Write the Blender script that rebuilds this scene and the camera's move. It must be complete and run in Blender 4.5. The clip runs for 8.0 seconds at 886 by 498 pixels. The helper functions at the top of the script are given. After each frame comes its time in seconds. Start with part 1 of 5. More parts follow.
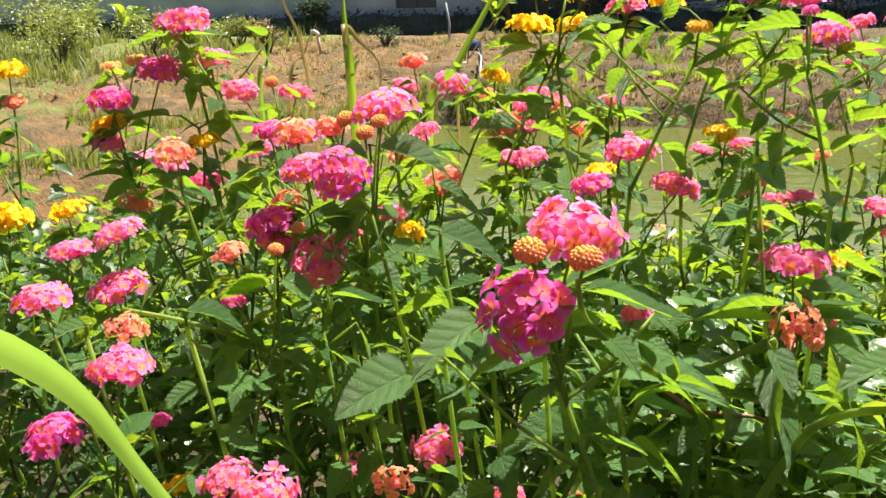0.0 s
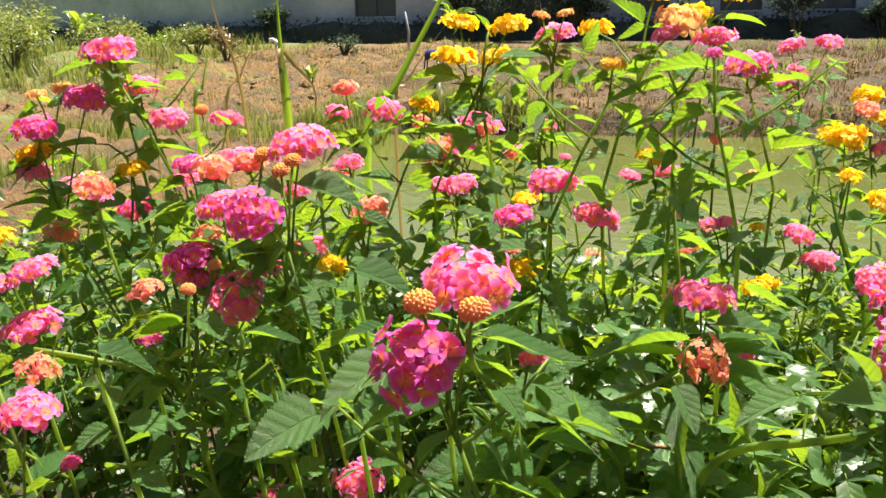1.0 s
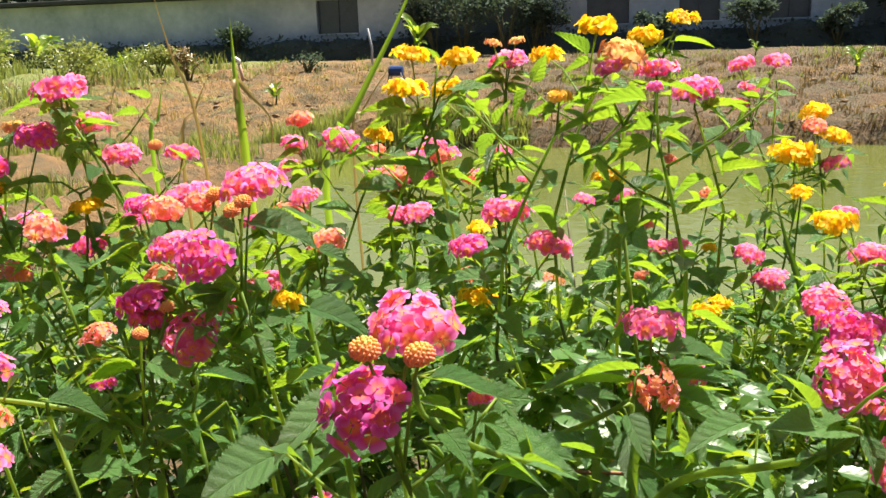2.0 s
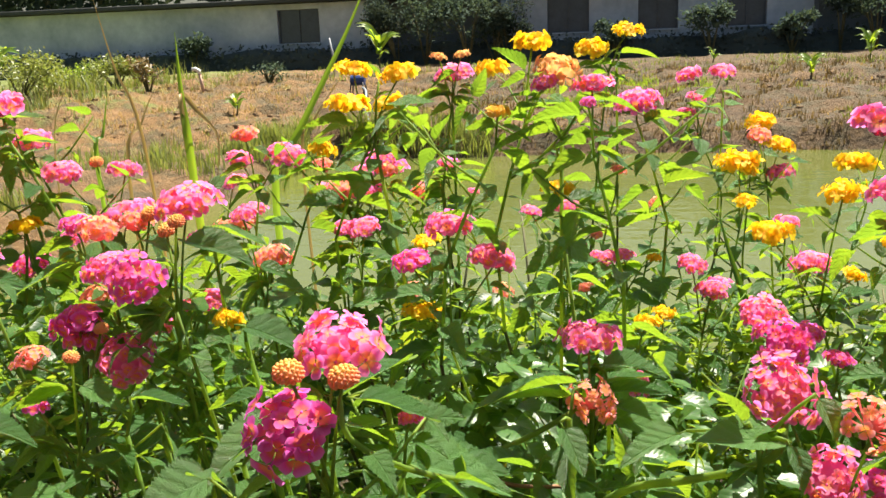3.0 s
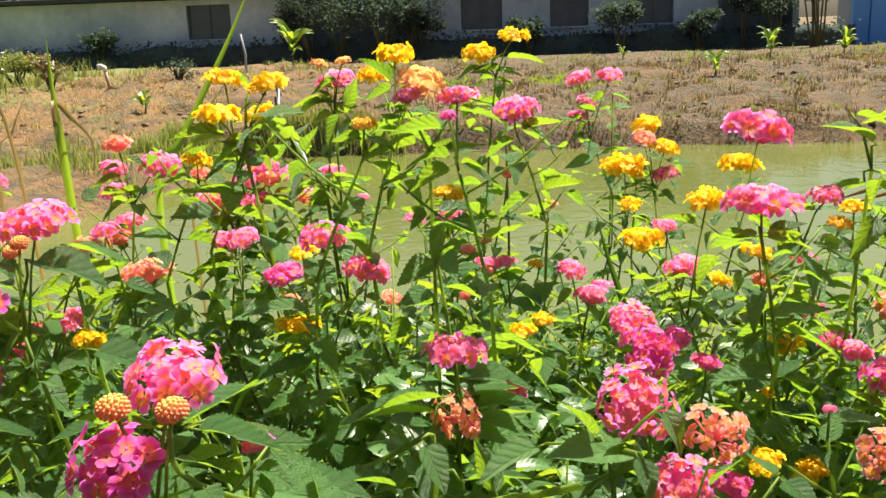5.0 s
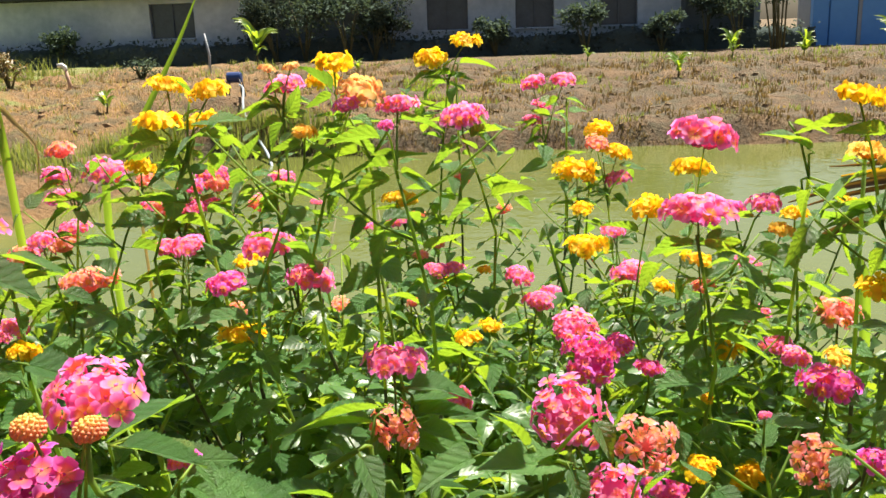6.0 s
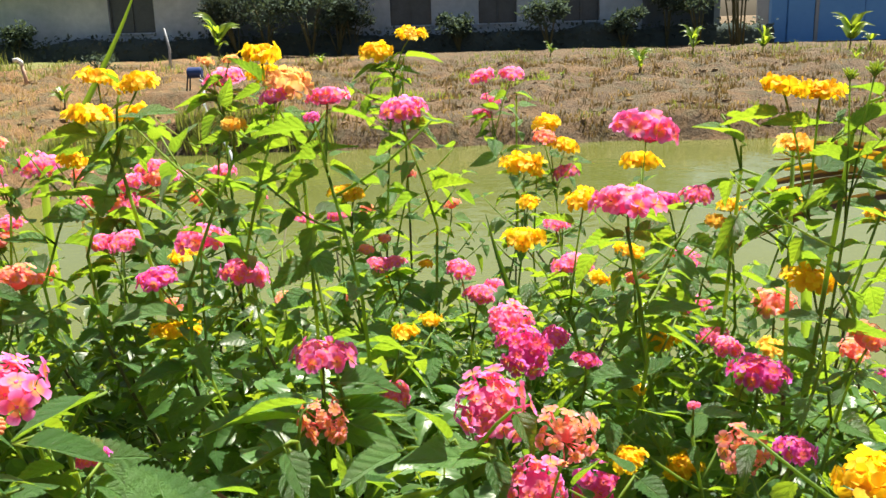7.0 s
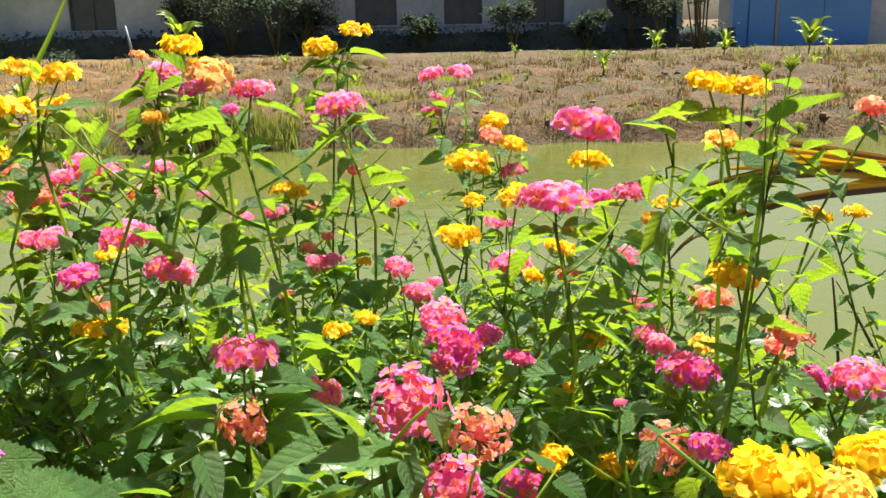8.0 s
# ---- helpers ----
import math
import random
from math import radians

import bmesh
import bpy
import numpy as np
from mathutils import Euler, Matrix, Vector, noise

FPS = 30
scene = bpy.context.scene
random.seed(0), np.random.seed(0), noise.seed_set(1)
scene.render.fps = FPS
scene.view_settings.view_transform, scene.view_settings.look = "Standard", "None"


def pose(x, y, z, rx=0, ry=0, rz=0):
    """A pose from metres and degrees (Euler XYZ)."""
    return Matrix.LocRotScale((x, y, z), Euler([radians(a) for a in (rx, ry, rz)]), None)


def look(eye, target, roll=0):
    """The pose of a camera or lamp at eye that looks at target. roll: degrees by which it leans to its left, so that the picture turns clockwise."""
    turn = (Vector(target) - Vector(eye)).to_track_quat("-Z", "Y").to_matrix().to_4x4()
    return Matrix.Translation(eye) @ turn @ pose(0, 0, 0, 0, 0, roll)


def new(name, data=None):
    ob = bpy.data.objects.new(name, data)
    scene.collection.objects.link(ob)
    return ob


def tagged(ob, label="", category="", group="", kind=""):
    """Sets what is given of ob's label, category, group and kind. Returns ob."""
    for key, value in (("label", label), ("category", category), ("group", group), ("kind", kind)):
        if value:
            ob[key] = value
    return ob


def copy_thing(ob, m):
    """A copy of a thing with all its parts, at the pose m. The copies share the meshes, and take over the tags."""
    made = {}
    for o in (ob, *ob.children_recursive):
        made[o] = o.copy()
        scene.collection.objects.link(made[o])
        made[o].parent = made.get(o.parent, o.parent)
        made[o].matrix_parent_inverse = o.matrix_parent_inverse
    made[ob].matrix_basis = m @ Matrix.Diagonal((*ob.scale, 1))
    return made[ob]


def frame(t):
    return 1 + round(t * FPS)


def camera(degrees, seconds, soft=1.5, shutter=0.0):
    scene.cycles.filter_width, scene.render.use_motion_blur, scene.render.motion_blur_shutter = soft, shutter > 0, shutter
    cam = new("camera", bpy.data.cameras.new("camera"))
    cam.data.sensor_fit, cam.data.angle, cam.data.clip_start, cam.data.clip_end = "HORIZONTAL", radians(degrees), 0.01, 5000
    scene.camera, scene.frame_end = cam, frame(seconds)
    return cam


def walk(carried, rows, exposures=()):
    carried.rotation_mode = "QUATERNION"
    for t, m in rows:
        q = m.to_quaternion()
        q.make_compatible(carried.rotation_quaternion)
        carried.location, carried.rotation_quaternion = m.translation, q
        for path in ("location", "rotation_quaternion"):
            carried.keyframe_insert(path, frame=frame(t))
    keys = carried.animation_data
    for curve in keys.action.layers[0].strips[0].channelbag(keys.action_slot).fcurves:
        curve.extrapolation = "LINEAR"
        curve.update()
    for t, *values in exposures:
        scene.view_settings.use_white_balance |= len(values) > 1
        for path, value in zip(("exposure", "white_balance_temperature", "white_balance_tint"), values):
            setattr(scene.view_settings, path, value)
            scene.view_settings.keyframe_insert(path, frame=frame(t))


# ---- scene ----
cam = camera(52.6, 8.0)
PATH = [
    (0, (0.223, -0.052, 1.053), (-0.306, 1.806, 0.533), -1.3),
    (0.5, (0.233, -0.049, 1.059), (-0.253, 1.82, 0.537), -1.2),
    (1, (0.248, -0.046, 1.069), (-0.199, 1.837, 0.564), -1.0),
    (1.5, (0.253, -0.047, 1.078), (-0.161, 1.848, 0.589), -1.5),
    (3, (0.273, -0.042, 1.085), (-0.031, 1.88, 0.624), -2.3),
    (3.5, (0.28, -0.04, 1.091), (0.02, 1.889, 0.631), -2.1),
    (4, (0.288, -0.034, 1.092), (0.075, 1.9, 0.628), -2.2),
    (4.5, (0.296, -0.032, 1.091), (0.129, 1.904, 0.618), -2.2),
    (6, (0.319, -0.029, 1.097), (0.267, 1.913, 0.62), -1.8),
    (6.5, (0.329, -0.026, 1.094), (0.312, 1.915, 0.612), -1.7),
    (7, (0.339, -0.026, 1.094), (0.364, 1.913, 0.606), -1.6),
    (7.5, (0.348, -0.025, 1.094), (0.415, 1.913, 0.604), -1.2),
    (8, (0.362, -0.02, 1.089), (0.463, 1.917, 0.601), -1.0),
]
walk(cam, [(t, look(eye, target, roll)) for t, eye, target, roll in PATH])

# ---- light: morning sun ahead and to the right, clear hazy sky ----
SUN_ELEV, SUN_AZIM = 64.0, 33.0
world = bpy.data.worlds.new("sky")
scene.world = world
world.use_nodes = True
wn = world.node_tree.nodes
sky = wn.new("ShaderNodeTexSky")
sky.sky_type, sky.sun_disc = "NISHITA", False
sky.sun_elevation, sky.sun_rotation = radians(SUN_ELEV), radians(SUN_AZIM)
sky.air_density, sky.dust_density = 1.1, 2.5
world.node_tree.links.new(sky.outputs[0], wn["Background"].inputs[0])
wn["Background"].inputs[1].default_value = 0.04
sun = new("sun", bpy.data.lights.new("sun", "SUN"))
sun.data.energy, sun.data.angle, sun.data.color = 5.6, radians(0.6), (1.0, 0.93, 0.78)
_e, _a = radians(SUN_ELEV), radians(SUN_AZIM)
SUN_DIR = Vector((math.sin(_a) * math.cos(_e), math.cos(_a) * math.cos(_e), math.sin(_e)))
sun.matrix_world = look(SUN_DIR * 50, (0, 0, 0))
scene.view_settings.exposure = 1.44


# ---- materials ----
def material(name):
    m = bpy.data.materials.new(name)
    m.use_nodes = True
    nt = m.node_tree
    return m, nt, nt.nodes["Principled BSDF"]


def node(nt, kind, **values):
    n = nt.nodes.new("ShaderNode" + kind)
    for k, v in values.items():
        n.inputs[k].default_value = v
    return n


def mixrgb(nt, fac, a, b, mode="MIX"):
    n = nt.nodes.new("ShaderNodeMix")
    n.data_type, n.blend_type = "RGBA", mode
    for slot, v in ((0, fac), (6, a), (7, b)):
        if isinstance(v, bpy.types.NodeSocket):
            nt.links.new(v, n.inputs[slot])
        elif slot == 0:
            n.inputs[0].default_value = v
        else:
            n.inputs[slot].default_value = (*v, 1) if len(v) == 3 else v
    return n.outputs[2]


def maths(nt, op, a, b=0.0):
    n = nt.nodes.new("ShaderNodeMath")
    n.operation = op
    for i, v in enumerate((a, b)):
        if isinstance(v, bpy.types.NodeSocket):
            nt.links.new(v, n.inputs[i])
        else:
            n.inputs[i].default_value = v
    return n.outputs[0]


def ramp(nt, fac, stops):
    n = nt.nodes.new("ShaderNodeValToRGB")
    nt.links.new(fac, n.inputs[0])
    el = n.color_ramp.elements
    while len(el) < len(stops):
        el.new(0.5)
    for e, (p, c) in zip(el, stops):
        e.position, e.color = p, (*c, 1)
    return n.outputs[0]


def noise_tex(nt, scale, detail=4.0, rough=0.55, coords="Object"):
    tc = nt.nodes.new("ShaderNodeTexCoord")
    n = node(nt, "TexNoise", Scale=scale, Detail=detail, Roughness=rough)
    nt.links.new(tc.outputs[coords], n.inputs["Vector"])
    return n.outputs[0]


def bump(nt, height, strength, distance, bsdf):
    n = node(nt, "Bump", Strength=strength, Distance=distance)
    nt.links.new(height, n.inputs["Height"])
    nt.links.new(n.outputs[0], bsdf.inputs["Normal"])
    return n.outputs[0]


def randoms(nt):
    """One number a piece: by object and by island."""
    oi = nt.nodes.new("ShaderNodeObjectInfo")
    ge = nt.nodes.new("ShaderNodeNewGeometry")
    return maths(nt, "FRACT", maths(nt, "ADD", oi.outputs["Random"], ge.outputs["Random Per Island"]))


def through_light(nt, bsdf, colour, fac):
    """Thin living tissue: part of the light comes through."""
    tr = nt.nodes.new("ShaderNodeBsdfTranslucent")
    nt.links.new(colour, tr.inputs[0])
    mx = nt.nodes.new("ShaderNodeMixShader")
    mx.inputs[0].default_value = fac
    nt.links.new(bsdf.outputs[0], mx.inputs[1])
    nt.links.new(tr.outputs[0], mx.inputs[2])
    nt.links.new(mx.outputs[0], nt.nodes["Material Output"].inputs[0])
    if bsdf.inputs["Normal"].is_linked:
        nt.links.new(bsdf.inputs["Normal"].links[0].from_socket, tr.inputs["Normal"])


def leaf_material(name, dark, light, glow, rough=0.4, veins=True, pass_through=0.42, relief_by=0.4, gloss=0.42):
    m, nt, b = material(name)
    rnd = randoms(nt)
    base = mixrgb(nt, rnd, dark, light)
    blot = noise_tex(nt, 60.0, 3.0)
    base = mixrgb(nt, maths(nt, "MULTIPLY", blot, 0.45), base, tuple(c * 0.55 for c in dark))
    shine = mixrgb(nt, rnd, glow, tuple(c * k for c, k in zip(glow, (1.35, 1.12, 0.8))))
    if veins:
        uv = nt.nodes.new("ShaderNodeUVMap")
        sep = nt.nodes.new("ShaderNodeSeparateXYZ")
        nt.links.new(uv.outputs[0], sep.inputs[0])
        off = maths(nt, "ABSOLUTE", maths(nt, "SUBTRACT", sep.outputs[1], 0.5))
        lat = maths(nt, "SINE", maths(nt, "SUBTRACT", maths(nt, "ADD", maths(nt, "MULTIPLY", sep.outputs[0], 19.0), maths(nt, "MULTIPLY", blot, 2.6)), maths(nt, "MULTIPLY", off, 11.0)))
        lat = maths(nt, "POWER", maths(nt, "ABSOLUTE", lat), 0.6)
        rib = maths(nt, "MINIMUM", maths(nt, "MULTIPLY", off, 28.0), 1.0)
        relief = maths(nt, "MULTIPLY", lat, rib)
        base = mixrgb(nt, maths(nt, "MULTIPLY", maths(nt, "SUBTRACT", 1.0, relief), 0.14), base, tuple(c * 1.7 + 0.015 for c in light))
        fine = noise_tex(nt, 300.0, 3.0)
        bump(nt, maths(nt, "ADD", relief, maths(nt, "MULTIPLY", fine, 0.5)), relief_by, 0.0018, b)
    nt.links.new(base, b.inputs["Base Color"])
    b.inputs["Roughness"].default_value = rough
    b.inputs["Specular IOR Level"].default_value = gloss
    through_light(nt, b, shine, pass_through)
    return m


LEAF = leaf_material("lantana_leaf", (0.03, 0.1, 0.022), (0.125, 0.27, 0.075), (0.38, 0.66, 0.04), rough=0.38, pass_through=0.36, relief_by=0.7, gloss=0.6)
# Front and mid copies of the leaf, darkened in colour to deepen shade.
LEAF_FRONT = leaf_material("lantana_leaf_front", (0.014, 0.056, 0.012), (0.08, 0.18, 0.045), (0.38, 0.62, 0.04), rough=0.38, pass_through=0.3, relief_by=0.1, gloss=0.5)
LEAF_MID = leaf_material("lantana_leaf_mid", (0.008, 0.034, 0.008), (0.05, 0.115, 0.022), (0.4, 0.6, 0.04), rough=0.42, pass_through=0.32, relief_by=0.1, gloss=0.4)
# Darkest leaf copy: deep shade low in the bed is put into its colour.
LEAF_SHADED = leaf_material("lantana_leaf_shaded", (0.006, 0.026, 0.01), (0.02, 0.065, 0.018), (0.36, 0.66, 0.03), rough=0.55, veins=False, pass_through=0.14, gloss=0.2)
GRASS = leaf_material("grass_blade", (0.1, 0.18, 0.025), (0.18, 0.26, 0.035), (0.45, 0.7, 0.05), veins=False, pass_through=0.45)
WILD = leaf_material("wild_grass", (0.11, 0.15, 0.035), (0.25, 0.25, 0.08), (0.33, 0.42, 0.08), veins=False, pass_through=0.3)
SHRUB = leaf_material("shrub_leaf", (0.07, 0.1, 0.08), (0.1, 0.14, 0.1), (0.1, 0.16, 0.09), rough=0.9, veins=False, pass_through=0.2, gloss=0.05)
HEDGELEAF = leaf_material("hedge_leaf", (0.08, 0.105, 0.1), (0.11, 0.14, 0.125), (0.1, 0.14, 0.1), rough=0.9, veins=False, pass_through=0.2, gloss=0.05)
WOODLEAF = leaf_material("woods_leaf", (0.04, 0.06, 0.05), (0.065, 0.09, 0.07), (0.07, 0.1, 0.06), rough=0.9, veins=False, pass_through=0.2, gloss=0.05)
SAPLING = leaf_material("sapling_leaf", (0.08, 0.15, 0.025), (0.15, 0.24, 0.035), (0.4, 0.6, 0.04), veins=False)


def plain(name, a, b_, scale, rough=0.7, bumpy=0.3, dist=0.002, coords="Object", metal=0.0):
    m, nt, b = material(name)
    n1 = noise_tex(nt, scale, 5.0, 0.6, coords)
    n2 = noise_tex(nt, scale * 7.3, 3.0, 0.6, coords)
    f = maths(nt, "ADD", maths(nt, "MULTIPLY", n1, 0.7), maths(nt, "MULTIPLY", n2, 0.3))
    f = maths(nt, "MULTIPLY", maths(nt, "SUBTRACT", f, 0.3), 2.4)
    nt.links.new(mixrgb(nt, f, a, b_), b.inputs["Base Color"])
    b.inputs["Roughness"].default_value, b.inputs["Metallic"].default_value = rough, metal
    bump(nt, f, bumpy, dist, b)
    return m


STEM = leaf_material("green_stem", (0.13, 0.22, 0.04), (0.22, 0.33, 0.06), (0.45, 0.62, 0.1), rough=0.55, veins=False, pass_through=0.4, gloss=0.3)
STEM_BROWN = plain("woody_stem", (0.07, 0.075, 0.03), (0.14, 0.125, 0.055), 90.0, 0.75)
BUDGREEN = leaf_material("bud_green", (0.25, 0.36, 0.07), (0.42, 0.5, 0.16), (0.6, 0.75, 0.2), rough=0.6, veins=False, pass_through=0.45, gloss=0.3)
TWIG = plain("dry_twig", (0.2, 0.09, 0.04), (0.32, 0.16, 0.07), 70.0, 0.7)


def petal_material(name, stops, alt, fac=0.5):
    m, nt, b = material(name)
    uv = nt.nodes.new("ShaderNodeUVMap")
    sep = nt.nodes.new("ShaderNodeSeparateXYZ")
    nt.links.new(uv.outputs[0], sep.inputs[0])
    col = ramp(nt, sep.outputs[0], stops)
    rnd = randoms(nt)
    k = maths(nt, "POWER", rnd, 1.8)
    ring = maths(nt, "MINIMUM", maths(nt, "ADD", maths(nt, "MULTIPLY", k, 0.26), maths(nt, "MULTIPLY", sep.outputs[1], 0.45)), 0.95)
    col = mixrgb(nt, ring, col, alt)
    streak = noise_tex(nt, 900.0, 2.0)
    col = mixrgb(nt, maths(nt, "MULTIPLY", streak, 0.16), col, tuple(min(1.0, c * 1.1 + 0.12) for c in stops[-1][1]))
    nt.links.new(col, b.inputs["Base Color"])
    b.inputs["Roughness"].default_value = 0.55
    b.inputs["Specular IOR Level"].default_value = 0.3
    bump(nt, streak, 0.25, 0.0006, b)
    through_light(nt, b, col, fac)
    return m


PINK = petal_material("pink_petal", [(0.0, (0.97, 0.6, 0.03)), (0.36, (0.98, 0.38, 0.02)), (0.52, (0.98, 0.24, 0.12)), (0.66, (0.96, 0.12, 0.5)), (1.0, (0.98, 0.34, 0.82))], (0.99, 0.34, 0.28), 0.58)
MAGENTA = petal_material("magenta_petal", [(0.0, (0.97, 0.5, 0.03)), (0.4, (0.97, 0.27, 0.02)), (0.54, (0.92, 0.12, 0.14)), (0.66, (0.86, 0.07, 0.54)), (1.0, (0.92, 0.24, 0.82))], (0.93, 0.16, 0.3), 0.6)
CORAL = petal_material("coral_petal", [(0.0, (0.97, 0.6, 0.03)), (0.35, (0.98, 0.42, 0.03)), (0.58, (0.98, 0.34, 0.16)), (0.75, (0.97, 0.34, 0.34)), (1.0, (0.97, 0.42, 0.5))], (0.99, 0.46, 0.16), 0.62)
YELLOW = petal_material("yellow_petal", [(0.0, (0.93, 0.36, 0.005)), (0.35, (0.97, 0.58, 0.004)), (1.0, (0.98, 0.75, 0.012))], (0.96, 0.48, 0.004))
PALE = petal_material("pale_yellow_petal", [(0.0, (0.92, 0.4, 0.02)), (0.4, (0.95, 0.58, 0.05)), (1.0, (0.96, 0.7, 0.15))], (0.95, 0.5, 0.03))
KNOB = petal_material("bud_knob", [(0.0, (0.95, 0.34, 0.24)), (0.5, (0.95, 0.4, 0.22)), (1.0, (0.88, 0.56, 0.16))], (0.8, 0.68, 0.16), 0.45)
CREAM = petal_material("cream_petal", [(0.0, (0.8, 0.55, 0.2)), (1.0, (0.75, 0.68, 0.5))], (0.7, 0.6, 0.4), 0.3)


# ---- mesh tools ----
def mesh_from(name, verts, faces, mats, uvs=None, slots=None, smooth=True):
    """A mesh from vertex and face lists made by the formulas below; uvs: one (u, v) a vertex."""
    me = bpy.data.meshes.new(name)
    me.from_pydata([tuple(v) for v in verts], [], faces)
    for m in mats:
        me.materials.append(m)
    if uvs is not None:
        lay = me.uv_layers.new(name="UVMap")
        idx = np.empty(len(me.loops), dtype=np.int32)
        me.loops.foreach_get("vertex_index", idx)
        lay.data.foreach_set("uv", np.asarray(uvs, dtype=np.float32)[idx].ravel())
    if slots is not None:
        me.polygons.foreach_set("material_index", slots)
    me.polygons.foreach_set("use_smooth", [smooth] * len(me.polygons))
    me.update()
    return me


def put(name, mesh, m=None, parent=None, label=""):
    ob = new(name, mesh)
    if parent is not None:
        ob.parent = parent
    if m is not None:
        ob.matrix_basis = m
    return tagged(ob, label) if label else ob


def part(name, bm, mat, parent, label=""):
    me = bpy.data.meshes.new(name)
    bm.to_mesh(me)
    bm.free()
    me.materials.append(mat)
    return put(name, me, None, parent, label)


def box(bm, x0, y0, z0, x1, y1, z1, bevel=0.0):
    r = bmesh.ops.create_cube(bm, size=1.0, matrix=Matrix.Translation(((x0 + x1) / 2, (y0 + y1) / 2, (z0 + z1) / 2)) @ Matrix.Diagonal((x1 - x0, y1 - y0, z1 - z0, 1)))
    if bevel:
        bmesh.ops.bevel(bm, geom=list({e for v in r["verts"] for e in v.link_edges}), offset=bevel, segments=1, affect="EDGES")
    return bm


def tube(points, radii, sides=6):
    """Vertices and faces of a tube along points."""
    pts = [Vector(p) for p in points]
    vs, fs = [], []
    ref = Vector((0.31, 0.95, 0.05))
    for i, p in enumerate(pts):
        d = (pts[min(i + 1, len(pts) - 1)] - pts[max(i - 1, 0)]).normalized()
        a = d.cross(ref)
        if a.length < 1e-3:
            a = d.cross(Vector((1, 0, 0)))
        a.normalize()
        b = d.cross(a)
        for k in range(sides):
            t = 2 * math.pi * k / sides
            vs.append(p + (a * math.cos(t) + b * math.sin(t)) * radii[i])
    for i in range(len(pts) - 1):
        for k in range(sides):
            fs.append((i * sides + k, i * sides + (k + 1) % sides, (i + 1) * sides + (k + 1) % sides, (i + 1) * sides + k))
    n = len(pts) - 1
    fs.append(tuple(range(sides))[::-1])
    fs.append(tuple(n * sides + k for k in range(sides)))
    return vs, fs


def joined(pieces):
    vs, fs = [], []
    for v, f in pieces:
        o = len(vs)
        vs += list(v)
        fs += [tuple(i + o for i in q) for q in f]
    return vs, fs


def frame_of(direction, up=Vector((0, 0, 1)), twist=0.0):
    """A turn whose x runs along direction and whose z stays near up."""
    x = Vector(direction).normalized()
    y = up.cross(x)
    if y.length < 1e-3:
        y = Vector((0, 1, 0)).cross(x)
    y.normalize()
    z = x.cross(y)
    return Matrix((x, y, z)).transposed().to_4x4() @ Matrix.Rotation(twist, 4, "X")


# ---- lantana leaf: ovate, toothed, folded on its rib, tip bent down ----
def leaf_mesh(name, rng, stations=21, width=0.3, droop=0.22, fold=0.16, mat=None, across=2):
    vs, uv, fs = [], [], []
    row = 2 * across + 1
    wave = rng.uniform(0, 6.28)
    for i in range(stations):
        u = i / (stations - 1)
        prof = (math.sin(math.pi * min(1.0, u ** 0.62)) ** 0.8) * (1.0 - 0.25 * u) if 0 < u < 1 else 0.004
        w = width * prof * ((1.08 if i % 2 else 0.92) if stations > 8 else 1.0)
        for j in range(-across, across + 1):
            s = j / across
            lag = 0.012 * (1 if i % 2 else 0) * abs(s)
            z = fold * width * prof * abs(s) - droop * u * u + 0.018 * math.sin(9 * u + wave) * abs(s) + 0.05 * u
            vs.append((u + lag, s * w, z))
            uv.append((u, 0.5 + 0.5 * s * prof))
        if i:
            for j in range(row - 1):
                a = (i - 1) * row + j
                fs.append((a, a + row, a + row + 1, a + 1))
    # stalk
    tv, tf = tube([(-0.16, 0, 0.0), (-0.08, 0, 0.006), (0.04, 0, 0.0)], [0.012, 0.011, 0.008], 4)
    o = len(vs)
    slots = [0] * len(fs) + [1] * len(tf)
    vs += tv
    uv += [(0.5, 0.5)] * len(tv)
    fs += [tuple(k + o for k in q) for q in tf]
    return mesh_from(name, vs, fs, [mat or LEAF, STEM], uv, slots)


_r = random.Random(5)
LEAVES = [leaf_mesh("leaf", _r, 21, w, d, f) for w, d, f in ((0.28, 0.2, 0.2), (0.26, 0.34, 0.3), (0.3, 0.12, 0.12), (0.27, 0.48, 0.36), (0.27, 0.05, 0.45), (0.24, 0.28, 0.6))]


